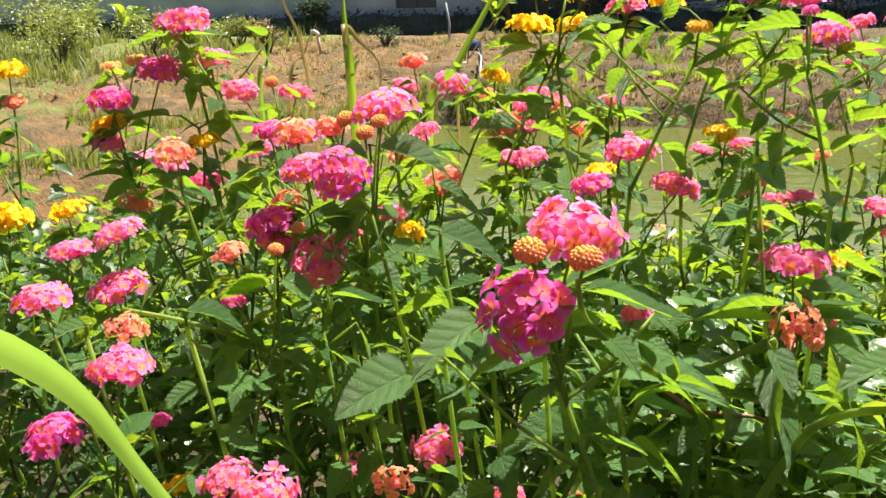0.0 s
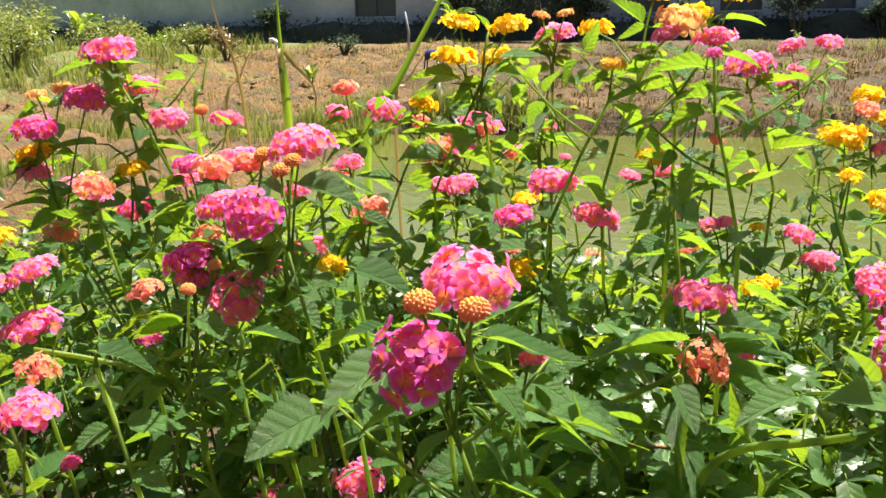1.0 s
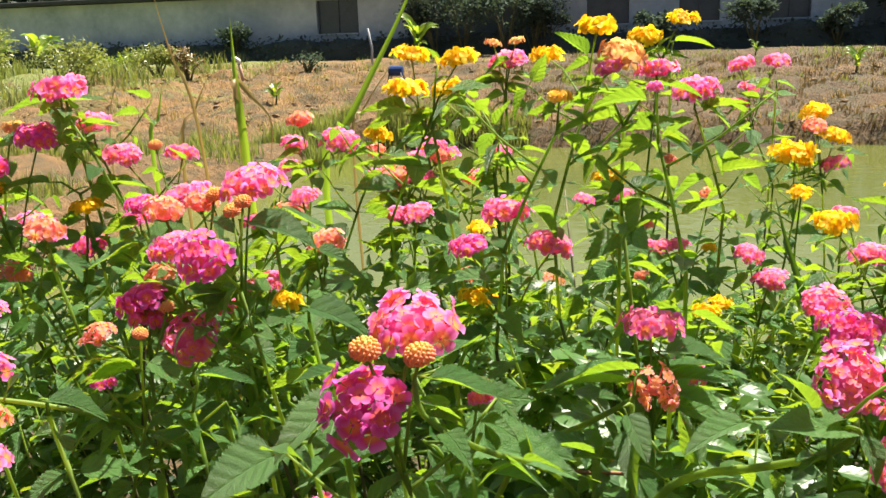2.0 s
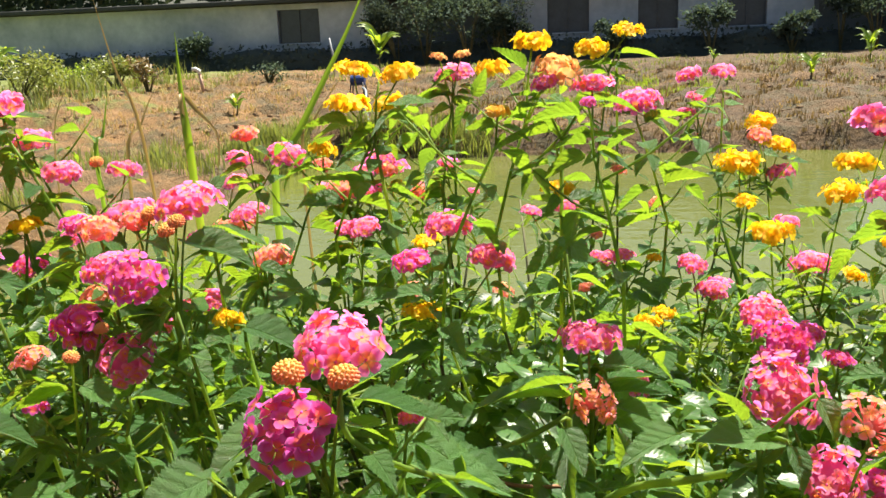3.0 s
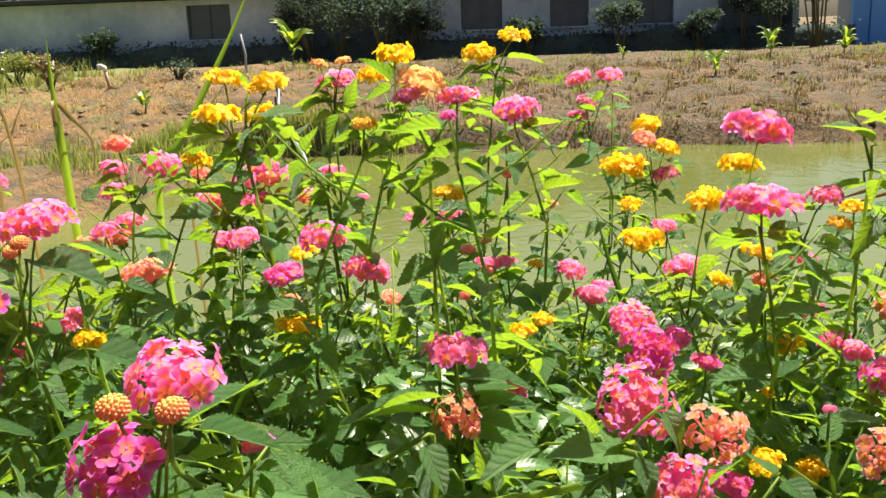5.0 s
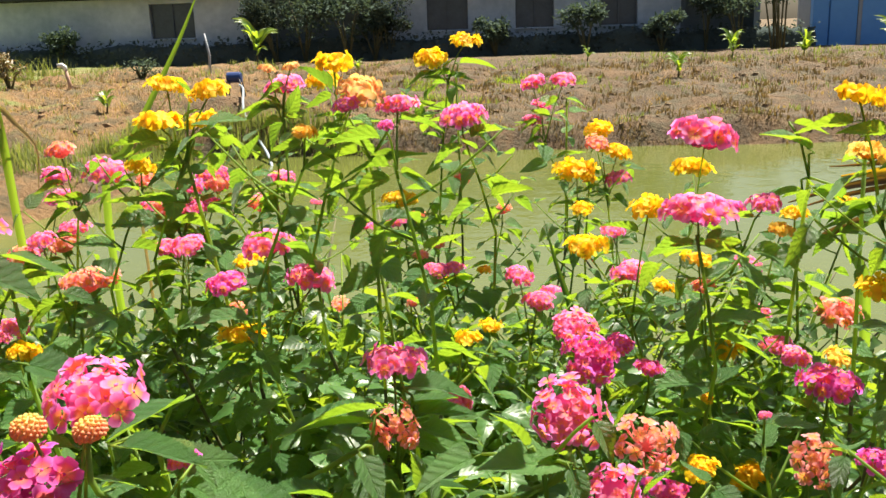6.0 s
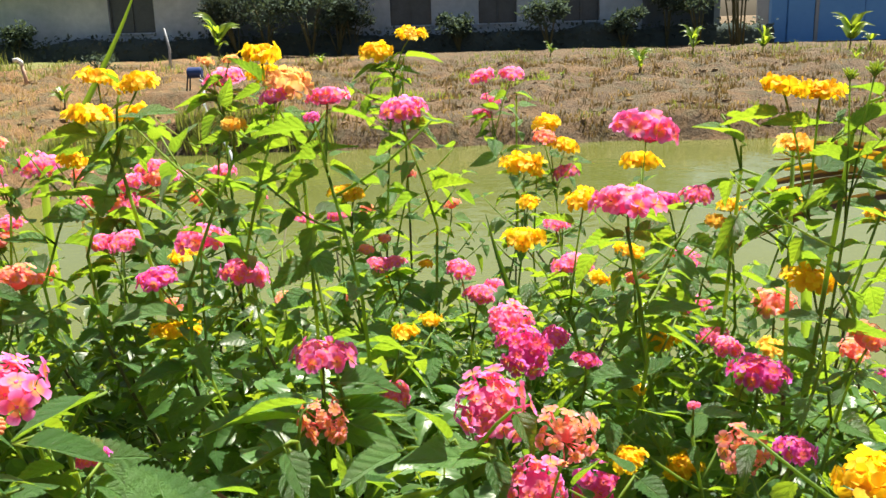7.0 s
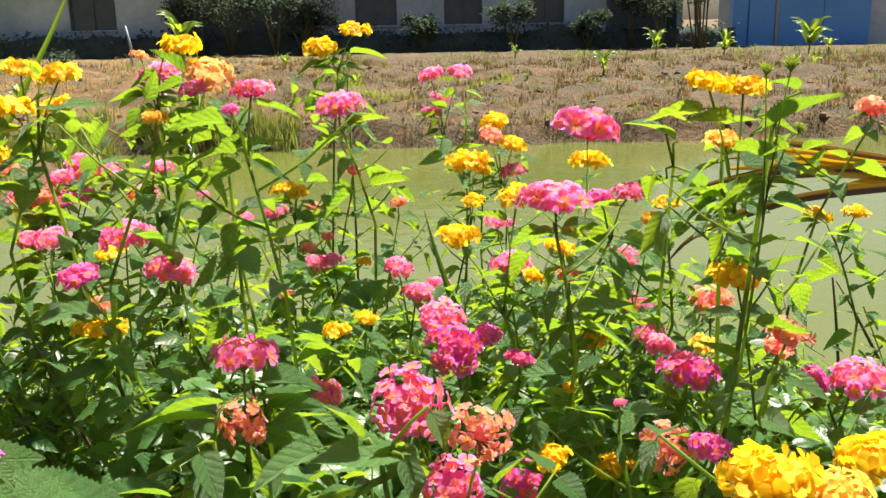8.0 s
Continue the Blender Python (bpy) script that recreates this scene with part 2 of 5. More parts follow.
def quilted_leaf(name, rng, width=0.28, droop=0.18, fold=0.18, stations=41, across=6):
    """A large leaf at close range: blunt teeth along the rim, flesh raised between sunk side veins."""
    vs, uv, fs = [], [], []
    row, wave = 2 * across + 1, rng.uniform(0, 6.28)
    for i in range(stations):
        u = i / (stations - 1)
        prof = (math.sin(math.pi * min(1.0, u ** 0.6)) ** 0.75) * (1.0 - 0.22 * u) if 0 < u < 1 else 0.004
        for j in range(-across, across + 1):
            s = j / across
            tooth = 1.0 + (0.09 if i % 2 else -0.05) * max(0.0, abs(s) - 0.8) / 0.2
            w = width * prof * tooth
            vein = abs(math.sin(24.0 * u - 6.5 * abs(s) * prof))
            puff = 0.016 * vein ** 0.6 * min(1.0, 5 * abs(s)) * prof * (1 - 0.5 * abs(s))
            z = fold * w * abs(s) ** 1.2 - droop * u * u + 0.05 * u + 0.02 * math.sin(8 * u + wave + s) * abs(s) + puff
            vs.append((u + 0.03 * abs(s) * u, s * w, z))
            uv.append((u, 0.5 + 0.5 * s * prof))
        if i:
            for j in range(row - 1):
                a = (i - 1) * row + j
                fs.append((a, a + row, a + row + 1, a + 1))
    tv, tf = tube([(-0.16, 0, 0.0), (-0.08, 0, 0.006), (0.04, 0, 0.0)], [0.014, 0.013, 0.01], 6)
    o, slots = len(vs), [0] * len(fs) + [1] * len(tf)
    return mesh_from(name, vs + tv, fs + [tuple(k + o for k in q) for q in tf], [LEAF, STEM], uv + [(0.5, 0.5)] * len(tv), slots)


QUILTED = [quilted_leaf("leaf", _r, w, d, f) for w, d, f in ((0.3, 0.16, 0.42), (0.28, 0.24, 0.5), (0.32, 0.1, 0.34), (0.29, 0.3, 0.46))]


# ---- florets and flower heads ----
def floret_geometry(rng, lobes=5, ring=0.0):
    """A flat five-lobed flower with a short throat, radius 1, facing +z. u: from throat to rim; v: how far inside the head."""
    vs, uv, fs = [(0, 0, -0.14)], [(0.0, ring)], []
    turn = rng.uniform(0, 6.28)
    for k in range(lobes):
        c = turn + 2 * math.pi * k / lobes + rng.uniform(-0.08, 0.08)
        half = math.pi / lobes * rng.uniform(0.9, 1.08)
        lift = rng.uniform(-0.28, 0.12)
        o = len(vs)
        for r, a, z in ((0.4, -0.92, 0.0), (0.4, 0.92, 0.0), (0.72, -0.94, 0.16), (0.66, 0.0, 0.0), (0.72, 0.94, 0.16), (0.98, -0.6, 0.15), (1.04, 0.0, 0.03), (0.98, 0.6, 0.15)):
            ang = c + a * half
            vs.append((r * math.cos(ang), r * math.sin(ang), z + lift * r * r + rng.uniform(-0.05, 0.05)))
            uv.append((r, ring))
        fs += [(0, o, o + 1), (o, o + 2, o + 3), (o, o + 3, o + 1), (o + 1, o + 3, o + 4), (o + 2, o + 5, o + 6, o + 3), (o + 3, o + 6, o + 7, o + 4)]
    return vs, uv, fs


def head_places(rng, full=1.0, depth=0.5, wild=0.3):
    """Where florets sit on a head of diameter 1: place, facing, radius, inner share."""
    out = []
    for ang, n, r, ring in ((8, 2, 0.12, 1.0), (34, 5, 0.15, 0.75), (58, 8, 0.17, 0.3), (82, 10, 0.18, 0.0)):
        n = max(2, round(n * full))
        t0 = rng.uniform(0, 6.28)
        for k in range(n):
            th = radians(ang + rng.uniform(-10, 10))
            ph = t0 + 2 * math.pi * k / n + rng.uniform(-0.3, 0.3)
            d = Vector((math.sin(th) * math.cos(ph), math.sin(th) * math.sin(ph), math.cos(th)))
            p = Vector((d.x, d.y, d.z * depth)) * 0.43 * rng.uniform(1.0 - 0.7 * wild, 1.0 + 0.5 * wild)
            f = (d + Vector((0, 0, 0.22)) + Vector([rng.uniform(-wild, wild) for _ in range(3)])).normalized()
            out.append((p, f, r * rng.uniform(0.88, 1.15), ring))
    return out


def core_geometry(depth, size=0.33):
    bm = bmesh.new()
    bmesh.ops.create_uvsphere(bm, u_segments=10, v_segments=7, radius=size, matrix=Matrix.Diagonal((1, 1, depth, 1)))
    vs = [v.co.copy() for v in bm.verts]
    fs = [tuple(v.index for v in f.verts) for f in bm.faces]
    bm.free()
    return vs, fs


def tubes_geometry(places):
    """The thin flower tubes that carry the florets from the middle."""
    return joined([tube([Vector((0, 0, -0.16)) + p * 0.25, p * 0.97], [0.012, 0.02], 4) for p, f, r, g in places])


def head_mesh(name, seed, mat, full=1.0, depth=0.52, loose=1.0, wild=0.32):
    rng = random.Random(seed)
    places = head_places(rng, full, depth, wild)
    vs, uv, fs = [], [], []
    for p, f, r, g in places:
        a, b, c = floret_geometry(rng, rng.choice((4, 5, 5)), g)
        m = Matrix.Translation(p) @ frame_of(f.orthogonal(), f) @ Matrix.Diagonal((r * loose, r * loose, r * loose, 1))
        o = len(vs)
        vs += [m @ Vector(q) for q in a]
        uv += b
        fs += [tuple(i + o for i in q) for q in c]
    n = len(fs)
    for gv, gf in (core_geometry(depth, 0.3 if full > 0.8 else 0.16), tubes_geometry(places)):
        o = len(vs)
        vs += gv
        uv += [(0.8, 0.0)] * len(gv)
        fs += [tuple(i + o for i in q) for q in gf]
    return mesh_from(name, vs, fs, [mat], uv)


def knob_mesh(name, seed):
    rng = random.Random(seed)
    vs, uv, fs = [], [], []
    for k in range(80):
        z = 1 - 1.7 * (k + 0.5) / 80
        r = math.sqrt(1 - z * z)
        ph = 2.39996 * k
        d = Vector((r * math.cos(ph), r * math.sin(ph), z))
        bm = bmesh.new()
        bmesh.ops.create_icosphere(bm, subdivisions=1, radius=0.068 * rng.uniform(0.8, 1.15), matrix=Matrix.Translation(Vector((d.x, d.y, d.z * 0.8)) * 0.42))
        o = len(vs)
        vs += [v.co.copy() for v in bm.verts]
        uv += [(abs(z), max(0.0, z))] * len(bm.verts)
        fs += [tuple(v.index + o for v in f.verts) for f in bm.faces]
        bm.free()
    gv, gf = core_geometry(0.8, 0.4)
    o = len(vs)
    vs += gv
    uv += [(0.5, 0.5)] * len(gv)
    fs += [tuple(i + o for i in q) for q in gf]
    return mesh_from(name, vs, fs, [KNOB], uv)


def bud_mesh(name, seed):
    """Narrow pointed buds and bracts standing in a tuft."""
    rng = random.Random(seed)
    pieces = []
    for k in range(16):
        a, t = 2.4 * k, 0.15 + 0.9 * (k / 15) ** 0.7
        d = Vector((math.cos(a) * math.sin(t), math.sin(a) * math.sin(t), math.cos(t)))
        l = rng.uniform(0.4, 0.6)
        pieces.append(tube([(0, 0, -0.1), d * l * 0.45, d * l * 0.8, d * l], [0.03, 0.06, 0.05, 0.004], 5))
    vs, fs = joined(pieces)
    return mesh_from(name, vs, fs, [BUDGREEN])


HEADS = {
    "pink": [head_mesh("flower_head", s, PINK, 1.0, 0.44, 0.9) for s in (1, 2, 3, 4)],
    "magenta": [head_mesh("flower_head", s, MAGENTA, 0.95, 0.62, 0.92) for s in (11, 12, 13)],
    "coral": [head_mesh("flower_head", s, CORAL, 0.85, 0.7, 0.9) for s in (21, 22)],
    "yellow": [head_mesh("flower_head", s, YELLOW, 0.95, 0.38, 1.1, 0.5) for s in (31, 32, 33)],
    "pale": [head_mesh("flower_head", s, PALE, 0.9, 0.42, 1.15, 0.5) for s in (41, 42)],
    "knob": [knob_mesh("flower_head", s) for s in (51, 52)],
    "flat": [head_mesh("flower_head", s, KNOB, 0.9, 0.4) for s in (61, 62)],
    "cream": [head_mesh("flower_head", s, CREAM, 0.7, 0.6) for s in (71,)],
    "bud": [bud_mesh("flower_head", s) for s in (81, 82)],
}
HEAD_WORDS = {"pink": "pink flower head with orange throats", "magenta": "magenta flower head with orange throats", "coral": "coral and orange open flower head",
              "yellow": "golden yellow flower head", "pale": "pale yellow flower head", "knob": "peach-coloured flower bud cluster", "flat": "dusky coral fading flower head", "cream": "faded cream flower head", "bud": "pale green unopened flower bud cluster"}
FLORETS = {}
for _k, _m in (("pink", PINK), ("magenta", MAGENTA), ("coral", CORAL), ("yellow", YELLOW), ("pale", PALE)):
    FLORETS[_k] = []
    for _i in range(8):
        _a, _b, _c = floret_geometry(random.Random(90 + _i), 4 + (_i % 3 > 0), (0.0, 0.0, 0.3, 0.3, 0.75, 0.75, 1.0, 1.0)[_i])
        FLORETS[_k].append(mesh_from("floret", _a, _c, [_m], _b))


def flower_head(parent, at, size, kind, facing, seed, close=False):
    rng = random.Random(seed)
    m = Matrix.Translation(at) @ frame_of(Vector(facing).orthogonal(), Vector(facing).normalized()) @ Matrix.Rotation(rng.uniform(0, 6.28), 4, "Z") @ Matrix.Translation((0, 0, -0.1 * size)) @ Matrix.Diagonal((size, size, size, 1))
    if not close:
        return put("flower_head", rng.choice(HEADS[kind]), m, parent, HEAD_WORDS[kind])
    full, depth, loose, wild = {"pink": (1.0, 0.42, 0.84, 0.34), "magenta": (0.72, 0.66, 1.12, 0.3), "coral": (0.75, 0.85, 0.74, 0.36), "yellow": (0.95, 0.45, 1.05, 0.48), "pale": (0.9, 0.45, 1.1, 0.48)}[kind]
    places = head_places(rng, full, depth, wild)
    pieces = [core_geometry(depth, 0.28 if full > 0.8 else 0.14), tubes_geometry(places)]
    vs, fs = joined(pieces)
    mat = {"pink": PINK, "magenta": MAGENTA, "coral": CORAL, "yellow": YELLOW, "pale": PALE}[kind]
    head = put("flower_head", mesh_from("flower_head", vs, fs, [mat], [(0.8, 0.0)] * len(vs)), m, parent, HEAD_WORDS[kind])
    for p, f, r, g in places:
        i = {0.0: 0, 0.3: 2, 0.75: 4, 1.0: 6}[g] + rng.randint(0, 1)
        r *= loose
        put("floret", FLORETS[kind][i], Matrix.Translation(p) @ frame_of(f.orthogonal(), f) @ Matrix.Rotation(rng.uniform(0, 6.28), 4, "Z") @ Matrix.Diagonal((r, r, r, 1)), head)
    return head


# ---- ground, pond and far bank: one sheet to the horizon ----
WATER_Z = -0.5


def lump(x, y, s, k=0.0):
    return noise.noise(Vector((x / s, y / s, k)))


def pond_inside(x, y):
    """How far a place lies inside the pond, in metres (negative: on land)."""
    left = x + 3.0 + 0.6 * lump(x, y, 2.2, 3) + 0.5 * max(0.0, 11.0 - y) * 0.35
    far = 11.85 + 0.18 * lump(x, y, 1.1, 1) - y
    near = y - 2.6 - 0.2 * lump(x, y, 0.9, 2)
    return min(left, far, near)


def ground_z(x, y):
    d = pond_inside(x, y)
    if y < 2.7 and d < 0:
        land = 0.0 + 0.015 * lump(x, y, 0.25)
    else:
        rise = min(1.0, max(0.0, (y - 11.8) / 7.0))
        land = -0.3 + 0.5 * rise ** 0.8
        if x < -3.0 and y < 12:
            land = -0.33 + 0.02 * min(6.0, 12 - y)
        rough = 1.0 if y < 24 else 0.3
        rough *= 1.0 + 0.6 * min(1.0, max(0.0, (-1.0 - x) / 3.0))
        land += rough * (0.15 * lump(x, y, 1.6, 5) + 0.13 * lump(x, y, 0.62, 6) + 0.07 * abs(lump(x, y, 0.3, 7)))
    if d > 0:
        return max(-1.2, -0.52 - 0.3 * d)
    if d > -0.25:
        k = -d / 0.25
        return (-0.52) * (1 - k) + land * k
    return land


def spread(lo, hi, dense_lo, dense_hi, step, grow):
    out = list(np.arange(dense_lo, dense_hi + 1e-6, step))
    s, v = step, dense_hi
    while v < hi:
        s *= grow
        v += s
        out.append(v)
    s, v, left = step, dense_lo, []
    while v > lo:
        s *= grow
        v -= s
        left.append(v)
    return left[::-1] + out


gx = spread(-900, 900, -16, 16, 0.14, 1.35)
gy = spread(-300, 1500, 11.0, 21.0, 0.11, 1.14)
gv = [(x, y, ground_z(x, y)) for y in gy for x in gx]
gn = len(gx)
gf = [(j * gn + i, j * gn + i + 1, (j + 1) * gn + i + 1, (j + 1) * gn + i) for j in range(len(gy) - 1) for i in range(gn - 1)]


def soil_material():
    m, nt, b = material("sandy_soil")
    big = noise_tex(nt, 0.5, 5.0)
    mid = noise_tex(nt, 3.2, 6.0, 0.65)
    fine = noise_tex(nt, 22.0, 5.0, 0.7)
    c = mixrgb(nt, ramp(nt, big, [(0.35, (0, 0, 0)), (0.65, (1, 1, 1))]), (0.105, 0.06, 0.025), (0.16, 0.09, 0.036))
    c = mixrgb(nt, ramp(nt, mid, [(0.44, (0, 0, 0)), (0.56, (1, 1, 1))]), c, (0.066, 0.039, 0.018))
    c = mixrgb(nt, ramp(nt, fine, [(0.45, (0, 0, 0)), (0.75, (1, 1, 1))]), c, (0.16, 0.1, 0.046))
    grass = noise_tex(nt, 0.9, 6.0, 0.7)
    tc = nt.nodes.new("ShaderNodeTexCoord")
    sep = nt.nodes.new("ShaderNodeSeparateXYZ")
    nt.links.new(tc.outputs["Object"], sep.inputs[0])
    sand = maths(nt, "ADD", maths(nt, "MULTIPLY", big, 0.8), maths(nt, "MULTIPLY", sep.outputs[0], -0.05))
    c = mixrgb(nt, maths(nt, "MULTIPLY", ramp(nt, sand, [(0.42, (0, 0, 0)), (0.66, (1, 1, 1))]), 0.6), c, (0.3, 0.165, 0.06))
    c = mixrgb(nt, maths(nt, "MULTIPLY", ramp(nt, noise_tex(nt, 2.4, 7.0, 0.72), [(0.46, (0, 0, 0)), (0.58, (1, 1, 1))]), 0.75), c, (0.075, 0.066, 0.032))
    g = maths(nt, "ADD", grass, maths(nt, "MULTIPLY", maths(nt, "ADD", sep.outputs[0], 7.0), -0.035))
    c = mixrgb(nt, ramp(nt, g, [(0.56, (0, 0, 0)), (0.7, (1, 1, 1))]), c, (0.16, 0.19, 0.045))
    # shade under the bed painted into the soil: near bank colour darkened
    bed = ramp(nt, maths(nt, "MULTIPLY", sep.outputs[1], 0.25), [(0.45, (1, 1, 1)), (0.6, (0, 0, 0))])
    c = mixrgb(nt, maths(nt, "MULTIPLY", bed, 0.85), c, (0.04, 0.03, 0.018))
    nt.links.new(c, b.inputs["Base Color"])
    b.inputs["Roughness"].default_value = 0.92
    bump(nt, maths(nt, "ADD", mid, maths(nt, "MULTIPLY", fine, 0.5)), 1.0, 0.14, b)
    return m


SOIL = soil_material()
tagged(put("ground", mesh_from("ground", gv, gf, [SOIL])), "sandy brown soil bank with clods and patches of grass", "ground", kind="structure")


def water_material():
    m, nt, b = material("pond_water")
    murk = noise_tex(nt, 0.35, 3.0)
    nt.links.new(mixrgb(nt, murk, (0.084, 0.098, 0.024), (0.11, 0.124, 0.031)), b.inputs["Base Color"])
    b.inputs["Roughness"].default_value, b.inputs["IOR"].default_value = 0.07, 1.33
    bump(nt, noise_tex(nt, 5.0, 3.0), 0.12, 0.05, b)
    return m


WATER = water_material()
bm = bmesh.new()
bmesh.ops.create_grid(bm, x_segments=4, y_segments=4, size=1.0, matrix=Matrix.Translation((18, 7.2, WATER_Z)) @ Matrix.Diagonal((26, 5.2, 1, 1)))
me = bpy.data.meshes.new("water")
bm.to_mesh(me)
bm.free()
me.materials.append(WATER)
tagged(put("water", me), "still murky olive-green pond water", "water", kind="structure")

# ---- unseen wall behind the path, added to keep sky light off the bed ----
SKYBLOCK = plain("sky_block_dark", (0.05, 0.055, 0.05), (0.09, 0.09, 0.08), 1.4, 0.9, 0.3, 0.004)
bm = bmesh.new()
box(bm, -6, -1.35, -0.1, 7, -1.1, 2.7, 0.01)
me = bpy.data.meshes.new("sky_block_wall")
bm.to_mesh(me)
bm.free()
me.materials.append(SKYBLOCK)
tagged(put("sky_block_wall", me), "unseen dark wall added behind the path to block sky light", "wall", kind="structure")

# ---- the long low building across the pond ----
WALLPAINT = plain("weathered_whitewash", (0.28, 0.33, 0.38), (0.6, 0.65, 0.7), 0.7, 0.9, 0.2, 0.01)
DARKFRAME = plain("dark_window", (0.05, 0.06, 0.075), (0.08, 0.095, 0.115), 3.0, 0.25, 0.05)
ROOFING = plain("roof_sheet", (0.025, 0.028, 0.03), (0.045, 0.048, 0.05), 1.5, 0.7)
BLUE = plain("blue_paint", (0.1, 0.3, 0.66), (0.14, 0.37, 0.74), 0.8, 0.6, 0.15, 0.005)
# Dark grey of the bay walls stands for shade inside the open bays.
BAYSHADE = plain("bay_shade_plaster", (0.16, 0.19, 0.21), (0.24, 0.27, 0.3), 1.2, 0.9)
GREY = plain("grey_paint", (0.25, 0.27, 0.3), (0.36, 0.38, 0.4), 1.0, 0.7)
FACADE_Y, BASE_Z, EAVES = 30.0, -0.1, 2.35
building = tagged(new("building"), "long low whitewashed building with dark window openings across the pond", "building")
OPENINGS = [(-9.82, -8.37), (-0.77, 0.56), (2.1, 3.34), (4.82, 6.03)]


def wall_piece(x0, x1, z0, z1, name="wall", mat=WALLPAINT, y0=FACADE_Y, y1=FACADE_Y + 0.25):
    b = bmesh.new()
    box(b, x0, y0, z0, x1, y1, z1, 0.01)
    return part(name, b, mat, building)


def wall_run(x0, x1):
    """A stretch of front wall with the window openings that lie in it."""
    edge = x0
    for w0, w1 in OPENINGS:
        if not x0 < w0 < x1:
            continue
        wall_piece(edge, w0, BASE_Z, EAVES)
        wall_piece(w0, w1, BASE_Z, 1.05)
        wall_piece(w0, w1, 2.16, EAVES)
        wall_piece(w0 - 0.06, w1 + 0.06, 1.0, 1.06, "sill", WALLPAINT, FACADE_Y - 0.07, FACADE_Y - 0.003)
        b = bmesh.new()
        box(b, w0, FACADE_Y + 0.16, 1.05, w1, FACADE_Y + 0.19, 2.16)
        win = part("window", b, DARKFRAME, building, "dark unlit window opening")
        for fx in (w0 + 0.03, (w0 + w1) / 2, w1 - 0.03):
            b = bmesh.new()
            box(b, fx - 0.025, FACADE_Y + 0.1, 1.06, fx + 0.025, FACADE_Y + 0.157, 2.15, 0.005)
            part("window_frame", b, DARKFRAME, win)
        edge = w1
    wall_piece(edge, x1, BASE_Z, EAVES)


# two dark open bays break the front; a gap to the sky parts it from the blue end
wall_run(-26.0, -6.69)
wall_run(-2.27, 7.42)
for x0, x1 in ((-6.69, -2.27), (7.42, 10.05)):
    wall_piece(x0, x1, BASE_Z, EAVES, "bay_wall", BAYSHADE, FACADE_Y + 1.6, FACADE_Y + 1.8)
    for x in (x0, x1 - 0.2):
        wall_piece(x, x + 0.2, BASE_Z, EAVES, "bay_side", BAYSHADE, FACADE_Y + 0.26, FACADE_Y + 1.59)
for x0, x1, deep in ((-26, 10.05, 6.2), (11.66, 17.5, 1.2)):
    b = bmesh.new()
    box(b, x0, FACADE_Y - 0.5, EAVES + 0.02, x1, FACADE_Y + deep + 0.5, EAVES + 0.16, 0.02)
    part("roof", b, ROOFING, building, "dark roof with a deep eave")
    wall_piece(x0, x1, BASE_Z, EAVES, "back_wall", GREY, FACADE_Y + deep, FACADE_Y + deep + 0.2)
wall_piece(9.85, 10.05, BASE_Z, EAVES, "gable_wall", GREY, FACADE_Y + 1.81, FACADE_Y + 6.19)
wall_piece(11.66, 11.86, BASE_Z, EAVES, "gable_wall", GREY, FACADE_Y + 0.26, FACADE_Y + 1.19)
wall_piece(11.66, 12.17, BASE_Z, EAVES, "pillar", BLUE)
for x0, x1 in ((12.19, 13.06), (13.2, 14.7), (14.72, 16.3)):
    wall_piece(x0, x1, BASE_Z, EAVES, "shutter", BLUE, FACADE_Y - 0.05, FACADE_Y + 0.1)
wall_piece(13.07, 13.19, BASE_Z, EAVES, "pillar", GREY, FACADE_Y - 0.08, FACADE_Y + 0.1)
wall_piece(16.32, 17.5, BASE_Z, EAVES, "end_wall")


# ---- leaf clumps for far shrubs, hedge and trees ----
def leaf_cloud(count, place, size, rng, thin=0.45):
    """Vertices and faces of many small folded leaves; place(): where one sits."""
    vs, fs = [], []
    for _ in range(count):
        p = Vector(place())
        d = Vector((rng.gauss(0, 1), rng.gauss(0, 1), rng.gauss(0, 0.7))).normalized()
        m = frame_of(d, Vector((rng.gauss(0, 0.6), rng.gauss(0, 0.6), 1)).normalized())
        s = size * rng.uniform(0.6, 1.4)
        o = len(vs)
        for x, y, z in ((0, 0, 0), (0.5, thin / 2, 0.08), (1, 0, -0.06), (0.5, -thin / 2, 0.08)):
            vs.append(p + m.to_3x3() @ Vector((x * s, y * s, z * s)))
        fs += [(o, o + 1, o + 2), (o, o + 2, o + 3)]
    return vs, fs


def far_shrub(x, y, w, h, seed, label, mat=SHRUB, count=900, size=0.16):
    rng = random.Random(seed)
    z = ground_z(x, y)
    shrub = tagged(put("shrub", None, pose(x, y, z)), label, "shrub")
    blobs = []
    for k in range(6):
        tip = Vector((rng.uniform(-0.4, 0.4) * w, rng.uniform(-0.3, 0.3) * w, h * rng.uniform(0.5, 0.85)))
        put("branch", mesh_from("branch", *tube([(0, 0, -0.05), tip * 0.5 + Vector((0, 0, 0.1 * h)), tip], [0.03, 0.02, 0.008], 5), [STEM_BROWN]), None, shrub)
        blobs.append((tip, rng.uniform(0.2, 0.36) * w))

    def place():
        c, r = rng.choice(blobs)
        v = Vector((rng.gauss(0, 1), rng.gauss(0, 1), rng.gauss(0, 1))).normalized() * r * rng.random() ** 0.4
        return c + Vector((v.x, v.y, v.z * 0.8))
    put("crown", mesh_from("crown", *leaf_cloud(count, place, size, rng), [mat]), None, shrub)
    return shrub


